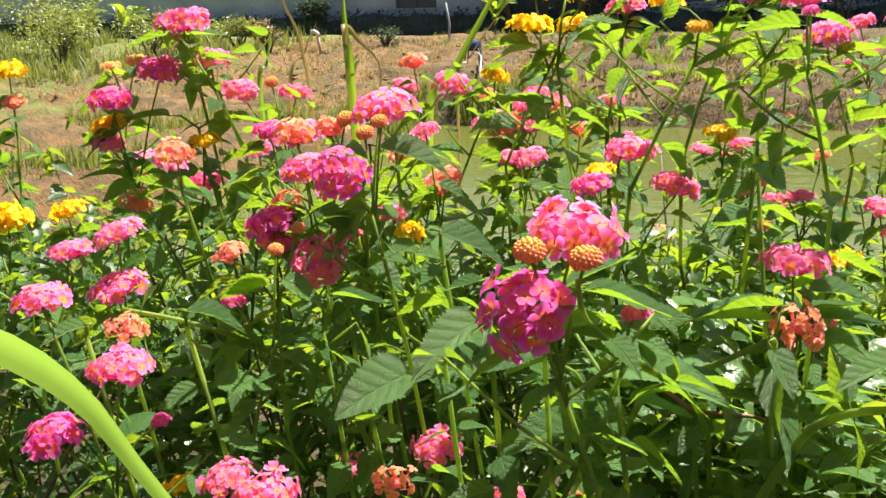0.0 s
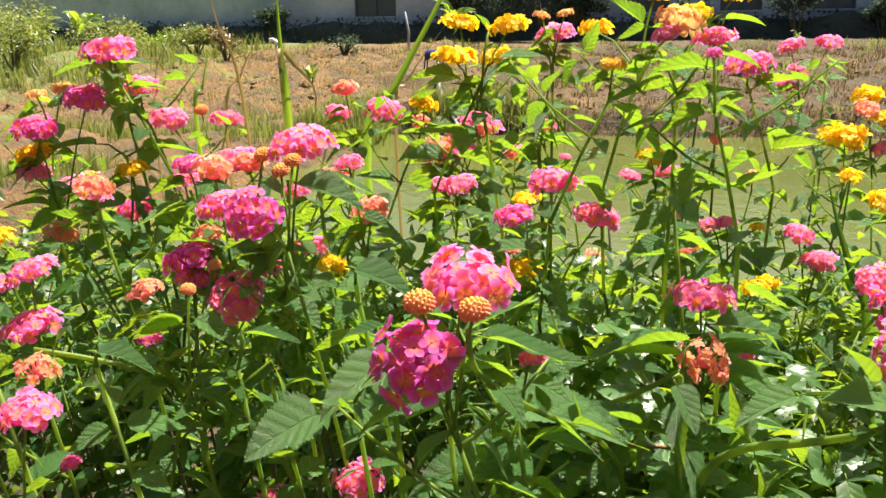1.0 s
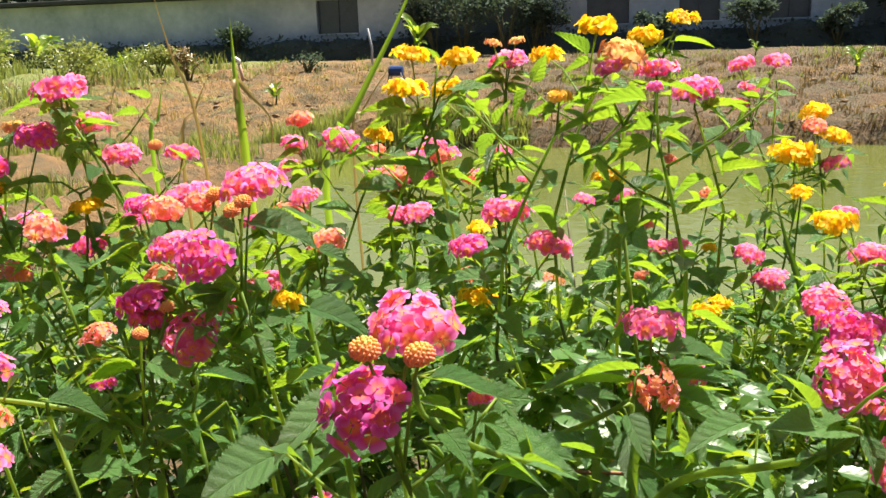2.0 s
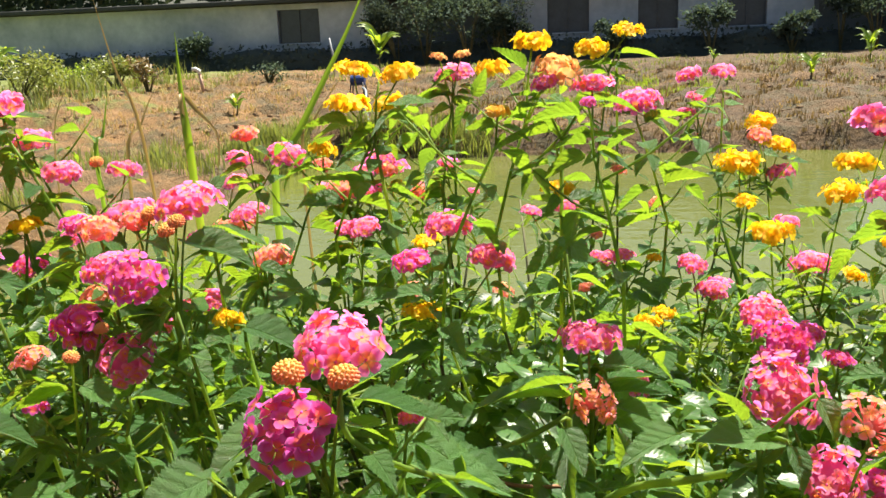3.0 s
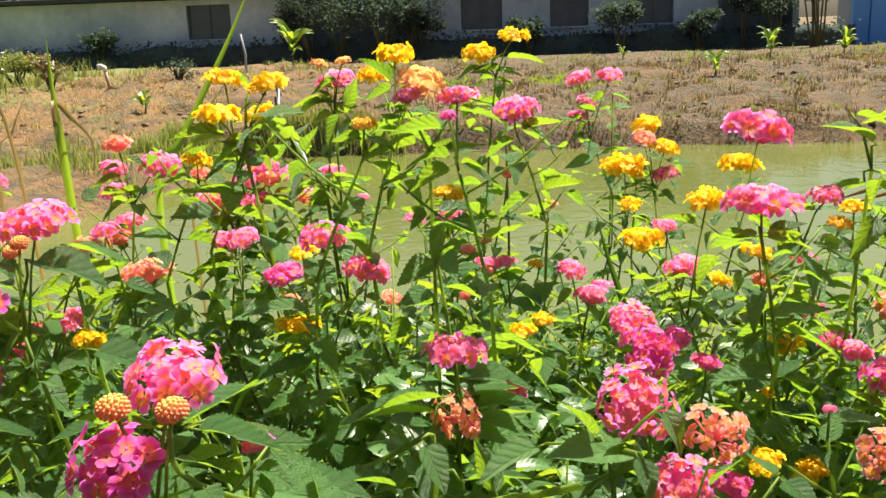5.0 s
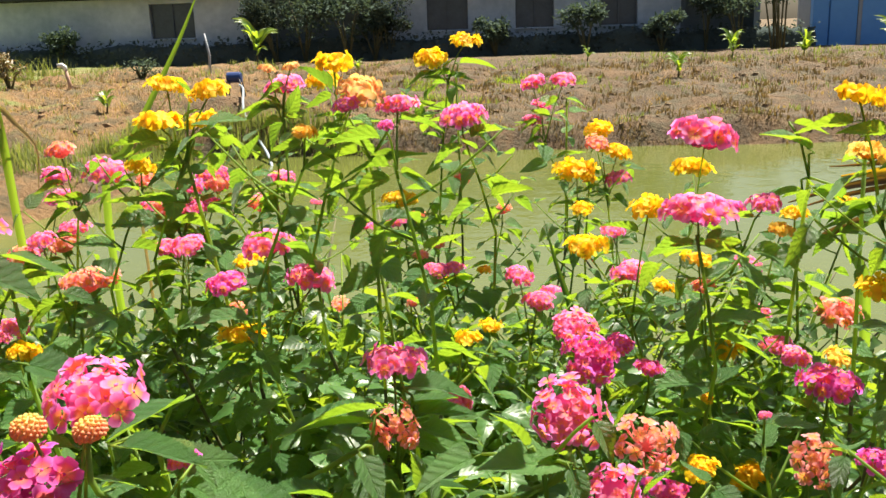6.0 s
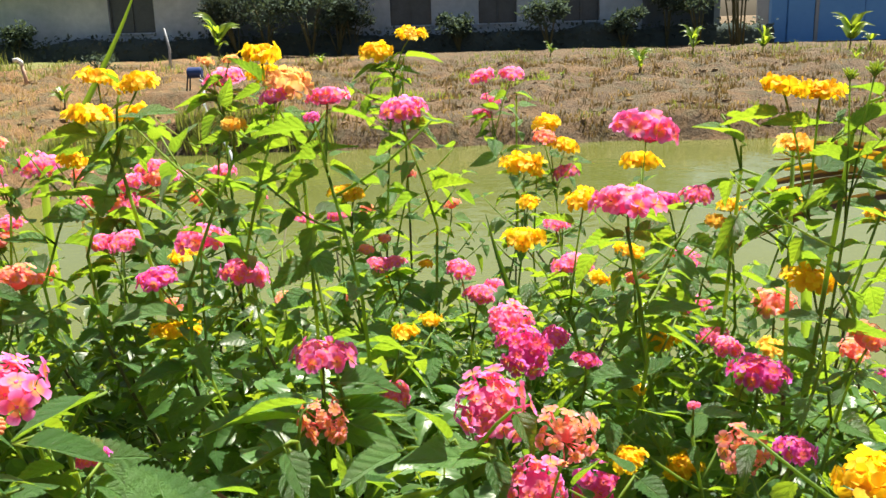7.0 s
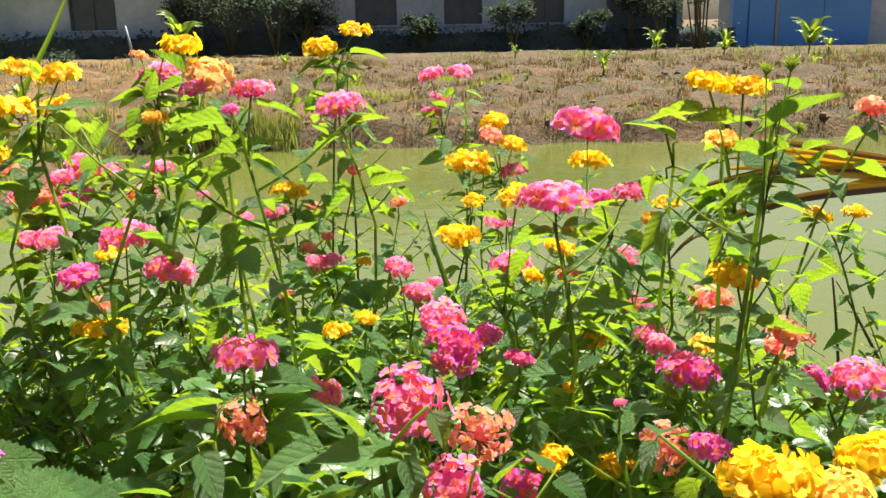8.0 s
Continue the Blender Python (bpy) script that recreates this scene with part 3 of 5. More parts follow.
_h = random.Random(77)
hx = np.arange(-26, 11.5, 0.16)
hedge_ring = [(-0.55, -0.15), (-0.62, 0.3), (-0.5, 0.62), (-0.2, 0.8), (0.2, 0.78), (0.5, 0.5), (0.55, -0.15)]
hv = [(x, 29.4 + dy * 0.6 + 0.1 * lump(x, dz * 2, 0.5, 41), dz * (1.0 + 0.35 * lump(x, 0, 1.6, 42)) + 0.1 * lump(x, dz * 3 + dy, 0.3, 43)) for x in hx for dy, dz in hedge_ring]
hn = len(hedge_ring)
hf = [(i * hn + k, i * hn + k + 1, (i + 1) * hn + k + 1, (i + 1) * hn + k) for i in range(len(hx) - 1) for k in range(hn - 1)]
lv, lf = leaf_cloud(12000, lambda: (_h.uniform(-26, 11.4), 29.0 + _h.uniform(-0.1, 0.7), -0.1 + _h.random() ** 0.7 * (0.98 + 0.3 * lump(_h.random() * 40, 3, 2.0))), 0.13, _h, 0.7)
tagged(put("hedge", mesh_from("hedge", *joined([(hv, hf), (lv, lf)]), [HEDGELEAF])), "dark dense low hedge along the foot of the building", "hedge", kind="stuff")
far_shrub(-5.5, 28.9, 1.7, 2.2, 31, "tall dark shrub before the whitewashed building", WOODLEAF, 2200, 0.12)
far_shrub(-2.0, 29.2, 1.4, 2.0, 32, "tall dark shrub before the whitewashed building", WOODLEAF, 1800, 0.12)
far_shrub(8.0, 29.0, 1.6, 2.2, 33, "tall dark shrub beside the blue shutters", WOODLEAF, 2000, 0.12)
far_shrub(-4.6, 28.8, 1.9, 2.3, 3, "tall dark shrub before the whitewashed building")
far_shrub(-3.2, 28.6, 1.8, 2.5, 4, "tall dark shrub before the whitewashed building")
far_shrub(-2.4, 29.0, 1.2, 1.6, 5, "dark shrub before the whitewashed building")
far_shrub(4.2, 28.6, 1.3, 1.7, 6, "dark green shrub below the window")
far_shrub(6.6, 28.9, 1.0, 1.3, 7, "dark green shrub below the window")
far_shrub(8.9, 28.6, 1.8, 2.4, 8, "tall dark shrub beside the blue shutters")
far_shrub(1.4, 29.0, 1.2, 1.2, 9, "dark shrub below the windows")
far_shrub(-12.6, 29.2, 1.2, 1.3, 10, "dark shrub before the whitewashed wall")


def cane_clump(x, y, h, seed, label):
    """Thin upright canes with small leaves near their tops."""
    rng = random.Random(seed)
    clump = tagged(put("cane_clump", None, pose(x, y, ground_z(x, y) - 0.03)), label, "canes")
    tips = []
    for k in range(11):
        foot = Vector((rng.uniform(-0.25, 0.25), rng.uniform(-0.2, 0.2), 0))
        tip = Vector((foot.x * 2.6 + rng.uniform(-0.2, 0.2), foot.y * 1.5, h * rng.uniform(0.8, 1.15)))
        put("cane", mesh_from("cane", *tube([foot, foot.lerp(tip, 0.5) + Vector((rng.uniform(-0.05, 0.05), 0, 0.1)), tip], [0.03, 0.025, 0.012], 5), [STEM_BROWN]), None, clump)
        tips.append((foot, tip))

    def place():
        a, b = rng.choice(tips)
        return a.lerp(b, rng.uniform(0.55, 1.0)) + Vector((rng.gauss(0, 0.12), rng.gauss(0, 0.12), 0))
    put("foliage", mesh_from("foliage", *leaf_cloud(420, place, 0.17, rng, 0.3), [SHRUB]), None, clump)
    return clump


cane_clump(9.9, 27.8, 2.6, 61, "clump of thin dark canes before the gap in the building")

# ---- woods behind the building ----
_w = random.Random(91)
TREES = [(x, _w.uniform(40, 47), _w.uniform(6.5, 9.5)) for x in np.arange(-44, 12, 3.4)] + [(x, _w.uniform(42, 47), _w.uniform(4.5, 6)) for x in (24, 29, 34, 39)]


def woods_place():
    x, y, h = _w.choice(TREES)
    v = Vector((_w.gauss(0, 1), _w.gauss(0, 1), _w.gauss(0, 1))).normalized() * _w.random() ** 0.35
    return (x + v.x * 2.6, y + v.y * 2.2, h * 0.6 + v.z * h * 0.42)


wv, wf = leaf_cloud(16000, woods_place, 0.6, _w, 0.6)
tv, tf = joined([tube([(x, y, -0.2), (x + 0.2, y, h * 0.4), (x - 0.1, y, h * 0.8)], [0.25, 0.18, 0.06], 6) for x, y, h in TREES])
woods = tagged(put("woods", mesh_from("woods", wv, wf, [WOODLEAF])), "dark green trees behind the building", "trees", kind="stuff")
put("trunks", mesh_from("trunks", tv, tf, [STEM_BROWN]), None, woods)


# ---- lantana stems ----
def bend(a, b, sway, n=7):
    """A gently bowed line from a up to b."""
    a, b = Vector(a), Vector(b)
    side = Vector((sway, sway * 0.4, 0))
    return [a.lerp(b, i / (n - 1)) + side * math.sin(math.pi * i / (n - 1)) for i in range(n)]


def smooth_line(points, n=18):
    """Catmull-Rom through the points."""
    p = [Vector(q) for q in points]
    p = [p[0] * 2 - p[1]] + p + [p[-1] * 2 - p[-2]]
    out = []
    for i in range(n):
        u = i / (n - 1) * (len(p) - 3)
        k = min(int(u), len(p) - 4)
        t = u - k
        a, b, c, d = p[k:k + 4]
        out.append(0.5 * ((2 * b) + (c - a) * t + (2 * a - 5 * b + 4 * c - d) * t * t + (3 * b - a - 3 * c + d) * t ** 3))
    return out


def leafy(parent, line, rng, top, length, size, gap=0.04, skip=0.0):
    """Opposite leaf pairs down the upper part of a stem."""
    total = sum((q - p).length for p, q in zip(line, line[1:]))
    pos, turn = total - top, rng.uniform(0, 3.14)
    while pos > max(0.0, total - top - length):
        run = 0.0
        for p, q in zip(line, line[1:]):
            s = (q - p).length
            if run + s >= pos:
                at, along = p.lerp(q, (pos - run) / s), (q - p).normalized()
                break
            run += s
        side = along.orthogonal().normalized()
        for k in (0, 1):
            if rng.random() < skip:
                continue
            out = Matrix.Rotation(turn + math.pi * k + rng.uniform(-0.3, 0.3), 3, along) @ side
            d = (out * 1.0 + Vector((0, 0, rng.uniform(-0.4, 0.25)))).normalized()
            s = size * rng.uniform(0.55, 1.3)
            up = Vector((rng.gauss(0.15, 0.3), rng.choice((-0.3, 0.45, 0.7)) + rng.gauss(0, 0.25), 1.0))
            put("leaf", rng.choice(LEAVES), Matrix.Translation(at + d * s * 0.16) @ frame_of(d, up) @ Matrix.Diagonal((s, s, s, 1)), parent)
        turn += math.pi / 2 + rng.uniform(-0.25, 0.25)
        pos -= gap * rng.uniform(0.7, 1.3)


STEM_COUNT = [0]
BLOOM_AIR = set()


def keep_air(p, size):
    """Marks the space on the open side of a flower head, where no leaves of the mass grow."""
    for i in range(7):
        c = Vector(p) + Vector((0.0, -0.92, 0.4)) * (0.02 * i)
        r = size * (0.6 - 0.04 * i)
        for dx in (-r, -r / 2, 0, r / 2, r):
            for dz in (-r * 0.7, -r * 0.3, 0, r * 0.3, r * 0.7):
                BLOOM_AIR.add((int((c.x + dx) * 80 + 800), int(c.y * 80 + 800), int((c.z + dz) * 80 + 800)))


def lantana(heads, label, lean=(0.0, 0.0), leaf=0.032, leaves=0.24, close=False, skip=0.1, thick=0.0012, gap=0.028):
    """One flowering stem from the ground. heads: (x, y, z, width, kind[, facing])."""
    STEM_COUNT[0] += 1
    rng = random.Random(1000 + STEM_COUNT[0])
    cx, cy = sum(h[0] for h in heads) / len(heads), sum(h[1] for h in heads) / len(heads)
    low = min(h[2] for h in heads)
    node_at = Vector((cx + lean[0] * 0.1, cy + lean[1] * 0.1, low - (0.025 if len(heads) > 1 else 0.018)))
    foot = Vector((cx + lean[0] + rng.uniform(-0.13, 0.13), cy + lean[1] + rng.uniform(0.02, 0.3), 0.0))
    thing = tagged(put("lantana", None, Matrix.Translation(foot)), label, "flowering plant", "lantana bed")
    line = [p - foot for p in smooth_line([foot, foot.lerp(node_at, 0.55) + Vector((rng.uniform(-0.02, 0.02), 0.05, 0.0)), node_at + Vector((rng.uniform(-0.05, 0.05), rng.uniform(0.0, 0.04), -0.13)), node_at], 9)]
    radii = [thick * (1.7 - 0.9 * i / 8) for i in range(9)]
    sv, sf = tube(line, radii, 6)
    put("stem", mesh_from("stem", sv, sf, [STEM_BROWN, STEM], None, [int(i >= 30) for i in range(len(sf))]), None, thing)
    for h in heads:
        tip = Vector(h[:3]) - foot
        base = line[-1].lerp(line[-2], rng.uniform(0.0, 0.45))
        end = tip - Vector((0, 0, h[3] * 0.2))
        mid = base.lerp(end, 0.55) + Vector((0, 0, 0.006))
        put("branch", mesh_from("branch", *tube([base, mid, end], [thick * 0.75, thick * 0.55, thick * 0.6], 5), [STEM]), None, thing)
        for k in range(1 if close else 3):
            d = Vector(((-1, 1)[k % 2] * rng.uniform(0.3, 1), rng.uniform(-0.6, 0.4), rng.uniform(-0.45, 0.35))).normalized()
            s = leaf * rng.uniform(0.5, 1.1)
            put("leaf", rng.choice(LEAVES), Matrix.Translation(base.lerp(end, rng.uniform(0.1, 0.85)) + d * s * 0.16) @ frame_of(d, Vector((rng.gauss(0.15, 0.3), (0.6, -0.25, 0.8)[k] + rng.gauss(0, 0.25), 1.0))) @ Matrix.Diagonal((s, s, s, 1)), thing)
    for i, h in enumerate(heads):
        keep_air(h[:3], h[3])
        facing = h[5] if len(h) > 5 else (rng.uniform(-0.3, 0.3), rng.uniform(-0.28, 0.1), 1.0)
        flower_head(thing, Vector(h[:3]) - foot, h[3], h[4], facing, STEM_COUNT[0] * 10 + i, close and h[4] in FLORETS)
    leafy(thing, line, rng, 0.03 if close else 0.006, leaves, leaf, gap, 0.55 if close else skip)
    # side branches at an angle, each with a few small leaves
    for k in range(2):
        p = line[-1].lerp(line[-3], rng.uniform(0.15, 0.9))
        out = Vector((rng.choice((-1, 1)) * rng.uniform(0.5, 1.0), rng.uniform(-0.3, 0.8), rng.uniform(0.35, 0.9))).normalized() * rng.uniform(0.035, 0.075)
        twig_line = smooth_line([p, p + out * 0.5 - Vector((0, 0, 0.004)), p + out], 5)
        put("branch", mesh_from("branch", *tube(twig_line, [thick * 0.8, thick * 0.75, thick * 0.7, thick * 0.6, thick * 0.45], 5), [STEM]), None, thing)
        leafy(thing, twig_line, rng, 0.0, out.length * 0.8, leaf * 0.7, 0.02, 0.15)
    return thing


lantana([(0.168, 0.244, 0.951, 0.033, "magenta", (0.05, -0.75, 0.65)), (0.181, 0.275, 0.975, 0.039, "pink"), (0.169, 0.249, 0.971, 0.013, "knob"), (0.188, 0.253, 0.968, 0.013, "knob")], "upright lantana stem with four magenta and pink flower heads", leaf=0.027, leaves=0.1, close=True)
lantana([(0.203, 0.297, 0.934, 0.014, "magenta")], "upright lantana stem with a single magenta flower head", leaf=0.027, leaves=0.1)
lantana([(0.020, 0.400, 0.918, 0.034, "pink", (0.05, -0.75, 0.65)), (-0.013, 0.417, 0.924, 0.027, "pink"), (-0.012, 0.412, 0.936, 0.031, "magenta"), (-0.024, 0.380, 0.924, 0.020, "coral")], "upright lantana stem with four pink and magenta flower heads", leaf=0.027, leaves=0.1, close=True)
lantana([(0.050, 0.363, 0.974, 0.031, "magenta", (0.05, -0.75, 0.65)), (0.050, 0.435, 1.002, 0.039, "pink"), (0.063, 0.393, 0.997, 0.010, "knob"), (0.047, 0.413, 0.988, 0.011, "knob")], "tall lantana stem with four magenta and pink flower heads", leaf=0.027, leaves=0.1, close=True)
lantana([(-0.090, 0.625, 0.959, 0.049, "pink"), (-0.133, 0.611, 0.995, 0.034, "pink"), (-0.115, 0.676, 0.987, 0.032, "pink"), (-0.116, 0.633, 0.998, 0.012, "knob")], "upright lantana stem with four pink and budding flower heads")
lantana([(-0.160, 0.579, 1.051, 0.046, "pink")], "tall lantana stem with a single pink flower head", leaves=0.45)
lantana([(-0.185, 0.579, 1.013, 0.036, "magenta"), (-0.217, 0.557, 0.992, 0.034, "magenta"), (-0.232, 0.571, 0.971, 0.028, "yellow"), (-0.231, 0.567, 0.956, 0.028, "pink")], "tall lantana stem with four magenta and golden yellow flower heads", leaves=0.45)
lantana([(-0.166, 0.626, 1.019, 0.033, "pink")], "tall lantana stem with a single pink flower head", leaves=0.45)
lantana([(-0.186, 0.632, 0.913, 0.034, "magenta")], "upright lantana stem with a single magenta flower head")
lantana([(-0.298, 0.709, 0.916, 0.044, "pink")], "upright lantana stem with a single pink flower head")
lantana([(-0.089, 0.372, 0.937, 0.030, "pink"), (-0.084, 0.359, 0.909, 0.033, "pink"), (-0.059, 0.330, 0.895, 0.025, "coral")], "upright lantana stem with three pink and coral flower heads", leaf=0.027, leaves=0.1, close=True)
lantana([(-0.154, 0.411, 0.912, 0.029, "pink")], "upright lantana stem with a single pink flower head", leaf=0.027, leaves=0.1)
lantana([(-0.069, 0.282, 0.928, 0.028, "pink"), (-0.032, 0.284, 0.896, 0.032, "pink"), (-0.060, 0.267, 0.865, 0.028, "magenta"), (-0.028, 0.306, 0.857, 0.010, "magenta")], "upright lantana stem with four pink and magenta flower heads", leaf=0.027, leaves=0.1, close=True)
lantana([(0.014, 0.292, 0.840, 0.027, "pink"), (0.042, 0.279, 0.843, 0.032, "pink")], "low lantana stem with two pink flower heads", leaf=0.027, leaves=0.1, close=True)
lantana([(0.012, 0.456, 0.757, 0.029, "pink")], "low lantana stem with a single pink flower head", leaf=0.027, leaves=0.2)
lantana([(0.077, 0.355, 0.810, 0.025, "coral")], "low lantana stem with a single coral flower head", leaf=0.027, leaves=0.1, close=True)
lantana([(0.080, 0.426, 0.796, 0.035, "pink")], "low lantana stem with a single pink flower head", leaf=0.027, leaves=0.2, close=True)
lantana([(0.139, 0.362, 0.808, 0.018, "pink"), (0.175, 0.371, 0.806, 0.015, "coral")], "low lantana stem with two pink and coral flower heads", leaf=0.027, leaves=0.1)
lantana([(-0.029, 0.316, 0.816, 0.018, "yellow")], "low lantana stem with a single golden yellow flower head", leaf=0.027, leaves=0.1)
lantana([(-0.370, 0.628, 1.010, 0.029, "yellow"), (-0.364, 0.622, 0.981, 0.023, "coral")], "tall lantana stem with two golden yellow and coral flower heads", leaves=0.45)
lantana([(-0.328, 0.554, 0.894, 0.040, "yellow")], "upright lantana stem with a single golden yellow flower head")
lantana([(-0.315, 0.610, 0.888, 0.031, "yellow")], "upright lantana stem with a single golden yellow flower head")
lantana([(-0.157, 0.588, 0.956, 0.024, "yellow")], "upright lantana stem with a single golden yellow flower head")
lantana([(-0.193, 0.544, 0.914, 0.027, "coral"), (-0.149, 0.524, 0.949, 0.026, "pink")], "upright lantana stem with two coral and pink flower heads")
lantana([(0.051, 0.479, 0.916, 0.020, "yellow"), (0.022, 0.446, 0.921, 0.015, "pink"), (0.048, 0.426, 0.941, 0.011, "pink"), (0.050, 0.452, 0.934, 0.013, "pink")], "upright lantana stem with four golden yellow and pink flower heads", leaf=0.027, leaves=0.2)
lantana([(0.015, 0.718, 0.992, 0.038, "pink"), (-0.016, 0.707, 1.010, 0.025, "coral"), (-0.028, 0.719, 0.988, 0.026, "pink")], "tall lantana stem with three pink and coral flower heads", leaves=0.45)
lantana([(-0.033, 0.750, 0.936, 0.029, "pink"), (-0.040, 0.741, 0.923, 0.031, "coral"), (-0.006, 0.732, 0.895, 0.035, "coral")], "upright lantana stem with three pink and coral flower heads")
lantana([(-0.084, 0.838, 0.949, 0.029, "pink"), (-0.105, 0.800, 0.900, 0.033, "pink")], "upright lantana stem with two pink flower heads")
lantana([(0.053, 0.787, 0.944, 0.039, "pink"), (0.082, 0.841, 0.964, 0.040, "pink"), (0.065, 0.832, 0.938, 0.030, "pink"), (0.029, 0.788, 0.947, 0.030, "pink")], "upright lantana stem with four pink flower heads")
lantana([(0.095, 0.669, 0.936, 0.027, "pink"), (0.079, 0.712, 0.926, 0.029, "pink"), (0.078, 0.680, 0.932, 0.025, "pink")], "upright lantana stem with three pink flower heads")
lantana([(0.158, 0.545, 0.938, 0.028, "magenta"), (0.180, 0.576, 0.958, 0.037, "pink"), (0.214, 0.558, 0.937, 0.035, "pink"), (0.162, 0.542, 0.903, 0.020, "yellow")], "upright lantana stem with four magenta and pink flower heads")
lantana([(0.106, 0.896, 0.929, 0.032, "pink"), (0.112, 0.852, 0.933, 0.026, "coral")], "upright lantana stem with two pink and coral flower heads")
lantana([(0.162, 0.577, 0.891, 0.020, "yellow"), (0.145, 0.614, 0.897, 0.017, "coral"), (0.166, 0.580, 0.891, 0.018, "yellow"), (0.156, 0.613, 0.936, 0.020, "yellow")], "upright lantana stem with four golden yellow and coral flower heads")
lantana([(0.157, 0.796, 1.054, 0.039, "pink"), (0.147, 0.776, 1.069, 0.015, "flat"), (0.167, 0.778, 1.070, 0.015, "flat")], "tall lantana stem with three pink and fading coral flower heads", leaves=0.45)
lantana([(0.245, 0.499, 1.082, 0.024, "yellow"), (0.195, 0.787, 1.058, 0.031, "yellow"), (0.260, 0.496, 1.067, 0.029, "flat"), (0.253, 0.489, 1.058, 0.020, "pink")], "tall lantana stem with four golden yellow and fading coral flower heads", leaf=0.027, leaves=0.2)
lantana([(0.280, 0.511, 1.056, 0.026, "pink"), (0.277, 0.455, 1.048, 0.010, "magenta")], "tall lantana stem with two pink and magenta flower heads", leaf=0.027, leaves=0.2)
lantana([(0.223, 0.517, 1.040, 0.016, "pale")], "tall lantana stem with a single pale yellow flower head", leaves=0.45)
lantana([(0.261, 0.722, 0.941, 0.021, "pink"), (0.229, 0.747, 0.932, 0.021, "pink"), (0.290, 0.745, 0.891, 0.018, "pink")], "upright lantana stem with three pink flower heads")
lantana([(0.149, 0.576, 1.064, 0.028, "yellow"), (0.104, 0.629, 1.066, 0.027, "yellow"), (0.107, 0.594, 1.043, 0.030, "yellow"), (0.136, 0.599, 1.042, 0.024, "yellow")], "tall lantana stem with four golden yellow flower heads", leaves=0.45)
lantana([(0.285, 0.971, 1.070, 0.037, "yellow"), (0.323, 0.959, 1.087, 0.030, "yellow")], "tall lantana stem with two golden yellow flower heads", leaves=0.45)
lantana([(0.318, 0.709, 1.031, 0.040, "pink")], "tall lantana stem with a single pink flower head", leaves=0.45)
lantana([(0.412, 1.180, 1.028, 0.036, "pink"), (0.446, 1.117, 1.033, 0.035, "pink"), (0.426, 1.196, 0.996, 0.030, "pink"), (0.412, 1.190, 0.976, 0.027, "pink")], "tall lantana stem with four pink flower heads", leaves=0.45)
lantana([(0.484, 1.067, 0.976, 0.034, "yellow"), (0.474, 1.023, 0.964, 0.030, "coral"), (0.505, 1.060, 0.949, 0.037, "yellow"), (0.504, 1.049, 0.918, 0.037, "pink")], "upright lantana stem with four golden yellow and coral flower heads")
lantana([(0.445, 0.970, 0.943, 0.047, "yellow"), (0.446, 0.927, 0.906, 0.024, "yellow")], "upright lantana stem with two golden yellow flower heads")
lantana([(0.404, 0.599, 0.945, 0.029, "yellow"), (0.443, 0.569, 0.978, 0.028, "yellow"), (0.457, 0.580, 0.918, 0.016, "yellow")], "upright lantana stem with three golden yellow flower heads")
lantana([(0.362, 0.683, 0.900, 0.024, "pink"), (0.377, 0.674, 0.880, 0.025, "pink"), (0.378, 0.668, 0.884, 0.022, "pink")], "upright lantana stem with three pink flower heads")
lantana([(0.399, 0.772, 0.859, 0.026, "pink")], "low lantana stem with a single pink flower head")
lantana([(0.454, 0.685, 0.901, 0.034, "pink"), (0.466, 0.722, 0.891, 0.029, "pink"), (0.450, 0.755, 0.919, 0.023, "pink")], "upright lantana stem with three pink flower heads")
lantana([(0.466, 0.524, 0.952, 0.018, "yellow"), (0.471, 0.528, 0.932, 0.017, "coral")], "upright lantana stem with two golden yellow and coral flower heads")
lantana([(0.550, 0.684, 0.904, 0.026, "pink"), (0.557, 0.635, 0.944, 0.020, "pale")], "upright lantana stem with two pink and pale yellow flower heads")
lantana([(0.452, 0.478, 0.995, 0.043, "pink")], "upright lantana stem with a single pink flower head", leaf=0.027, leaves=0.2)
lantana([(0.514, 0.548, 0.983, 0.024, "pink"), (0.502, 0.583, 0.972, 0.020, "magenta")], "upright lantana stem with two pink and magenta flower heads")
lantana([(0.537, 0.785, 1.002, 0.067, "pink"), (0.627, 1.177, 0.910, 0.052, "yellow")], "tall lantana stem with two pink and golden yellow flower heads", leaves=0.45)
lantana([(0.567, 0.638, 0.956, 0.020, "yellow")], "upright lantana stem with a single golden yellow flower head")
lantana([(0.732, 0.919, 0.905, 0.027, "yellow")], "upright lantana stem with a single golden yellow flower head")
lantana([(0.533, 0.464, 1.058, 0.024, "yellow"), (0.547, 0.450, 1.056, 0.023, "yellow"), (0.559, 0.504, 1.020, 0.024, "pale")], "tall lantana stem with three golden yellow and pale yellow flower heads", leaves=0.45)
lantana([(0.545, 0.437, 0.956, 0.028, "yellow"), (0.545, 0.371, 0.946, 0.023, "coral"), (0.573, 0.441, 0.912, 0.019, "coral")], "upright lantana stem with three golden yellow and pink flower heads", leaf=0.027, leaves=0.1)
lantana([(0.611, 0.651, 0.873, 0.037, "coral")], "upright lantana stem with a single coral flower head")
lantana([(0.573, 0.735, 0.845, 0.034, "pink")], "low lantana stem with a single pink flower head")
lantana([(0.552, 0.619, 0.859, 0.025, "pink"), (0.533, 0.530, 0.883, 0.022, "pink"), (0.572, 0.555, 0.872, 0.020, "pale")], "upright lantana stem with three pink and pale yellow flower heads")
lantana([(0.537, 0.483, 0.884, 0.036, "magenta")], "upright lantana stem with a single magenta flower head", leaf=0.027, leaves=0.2)
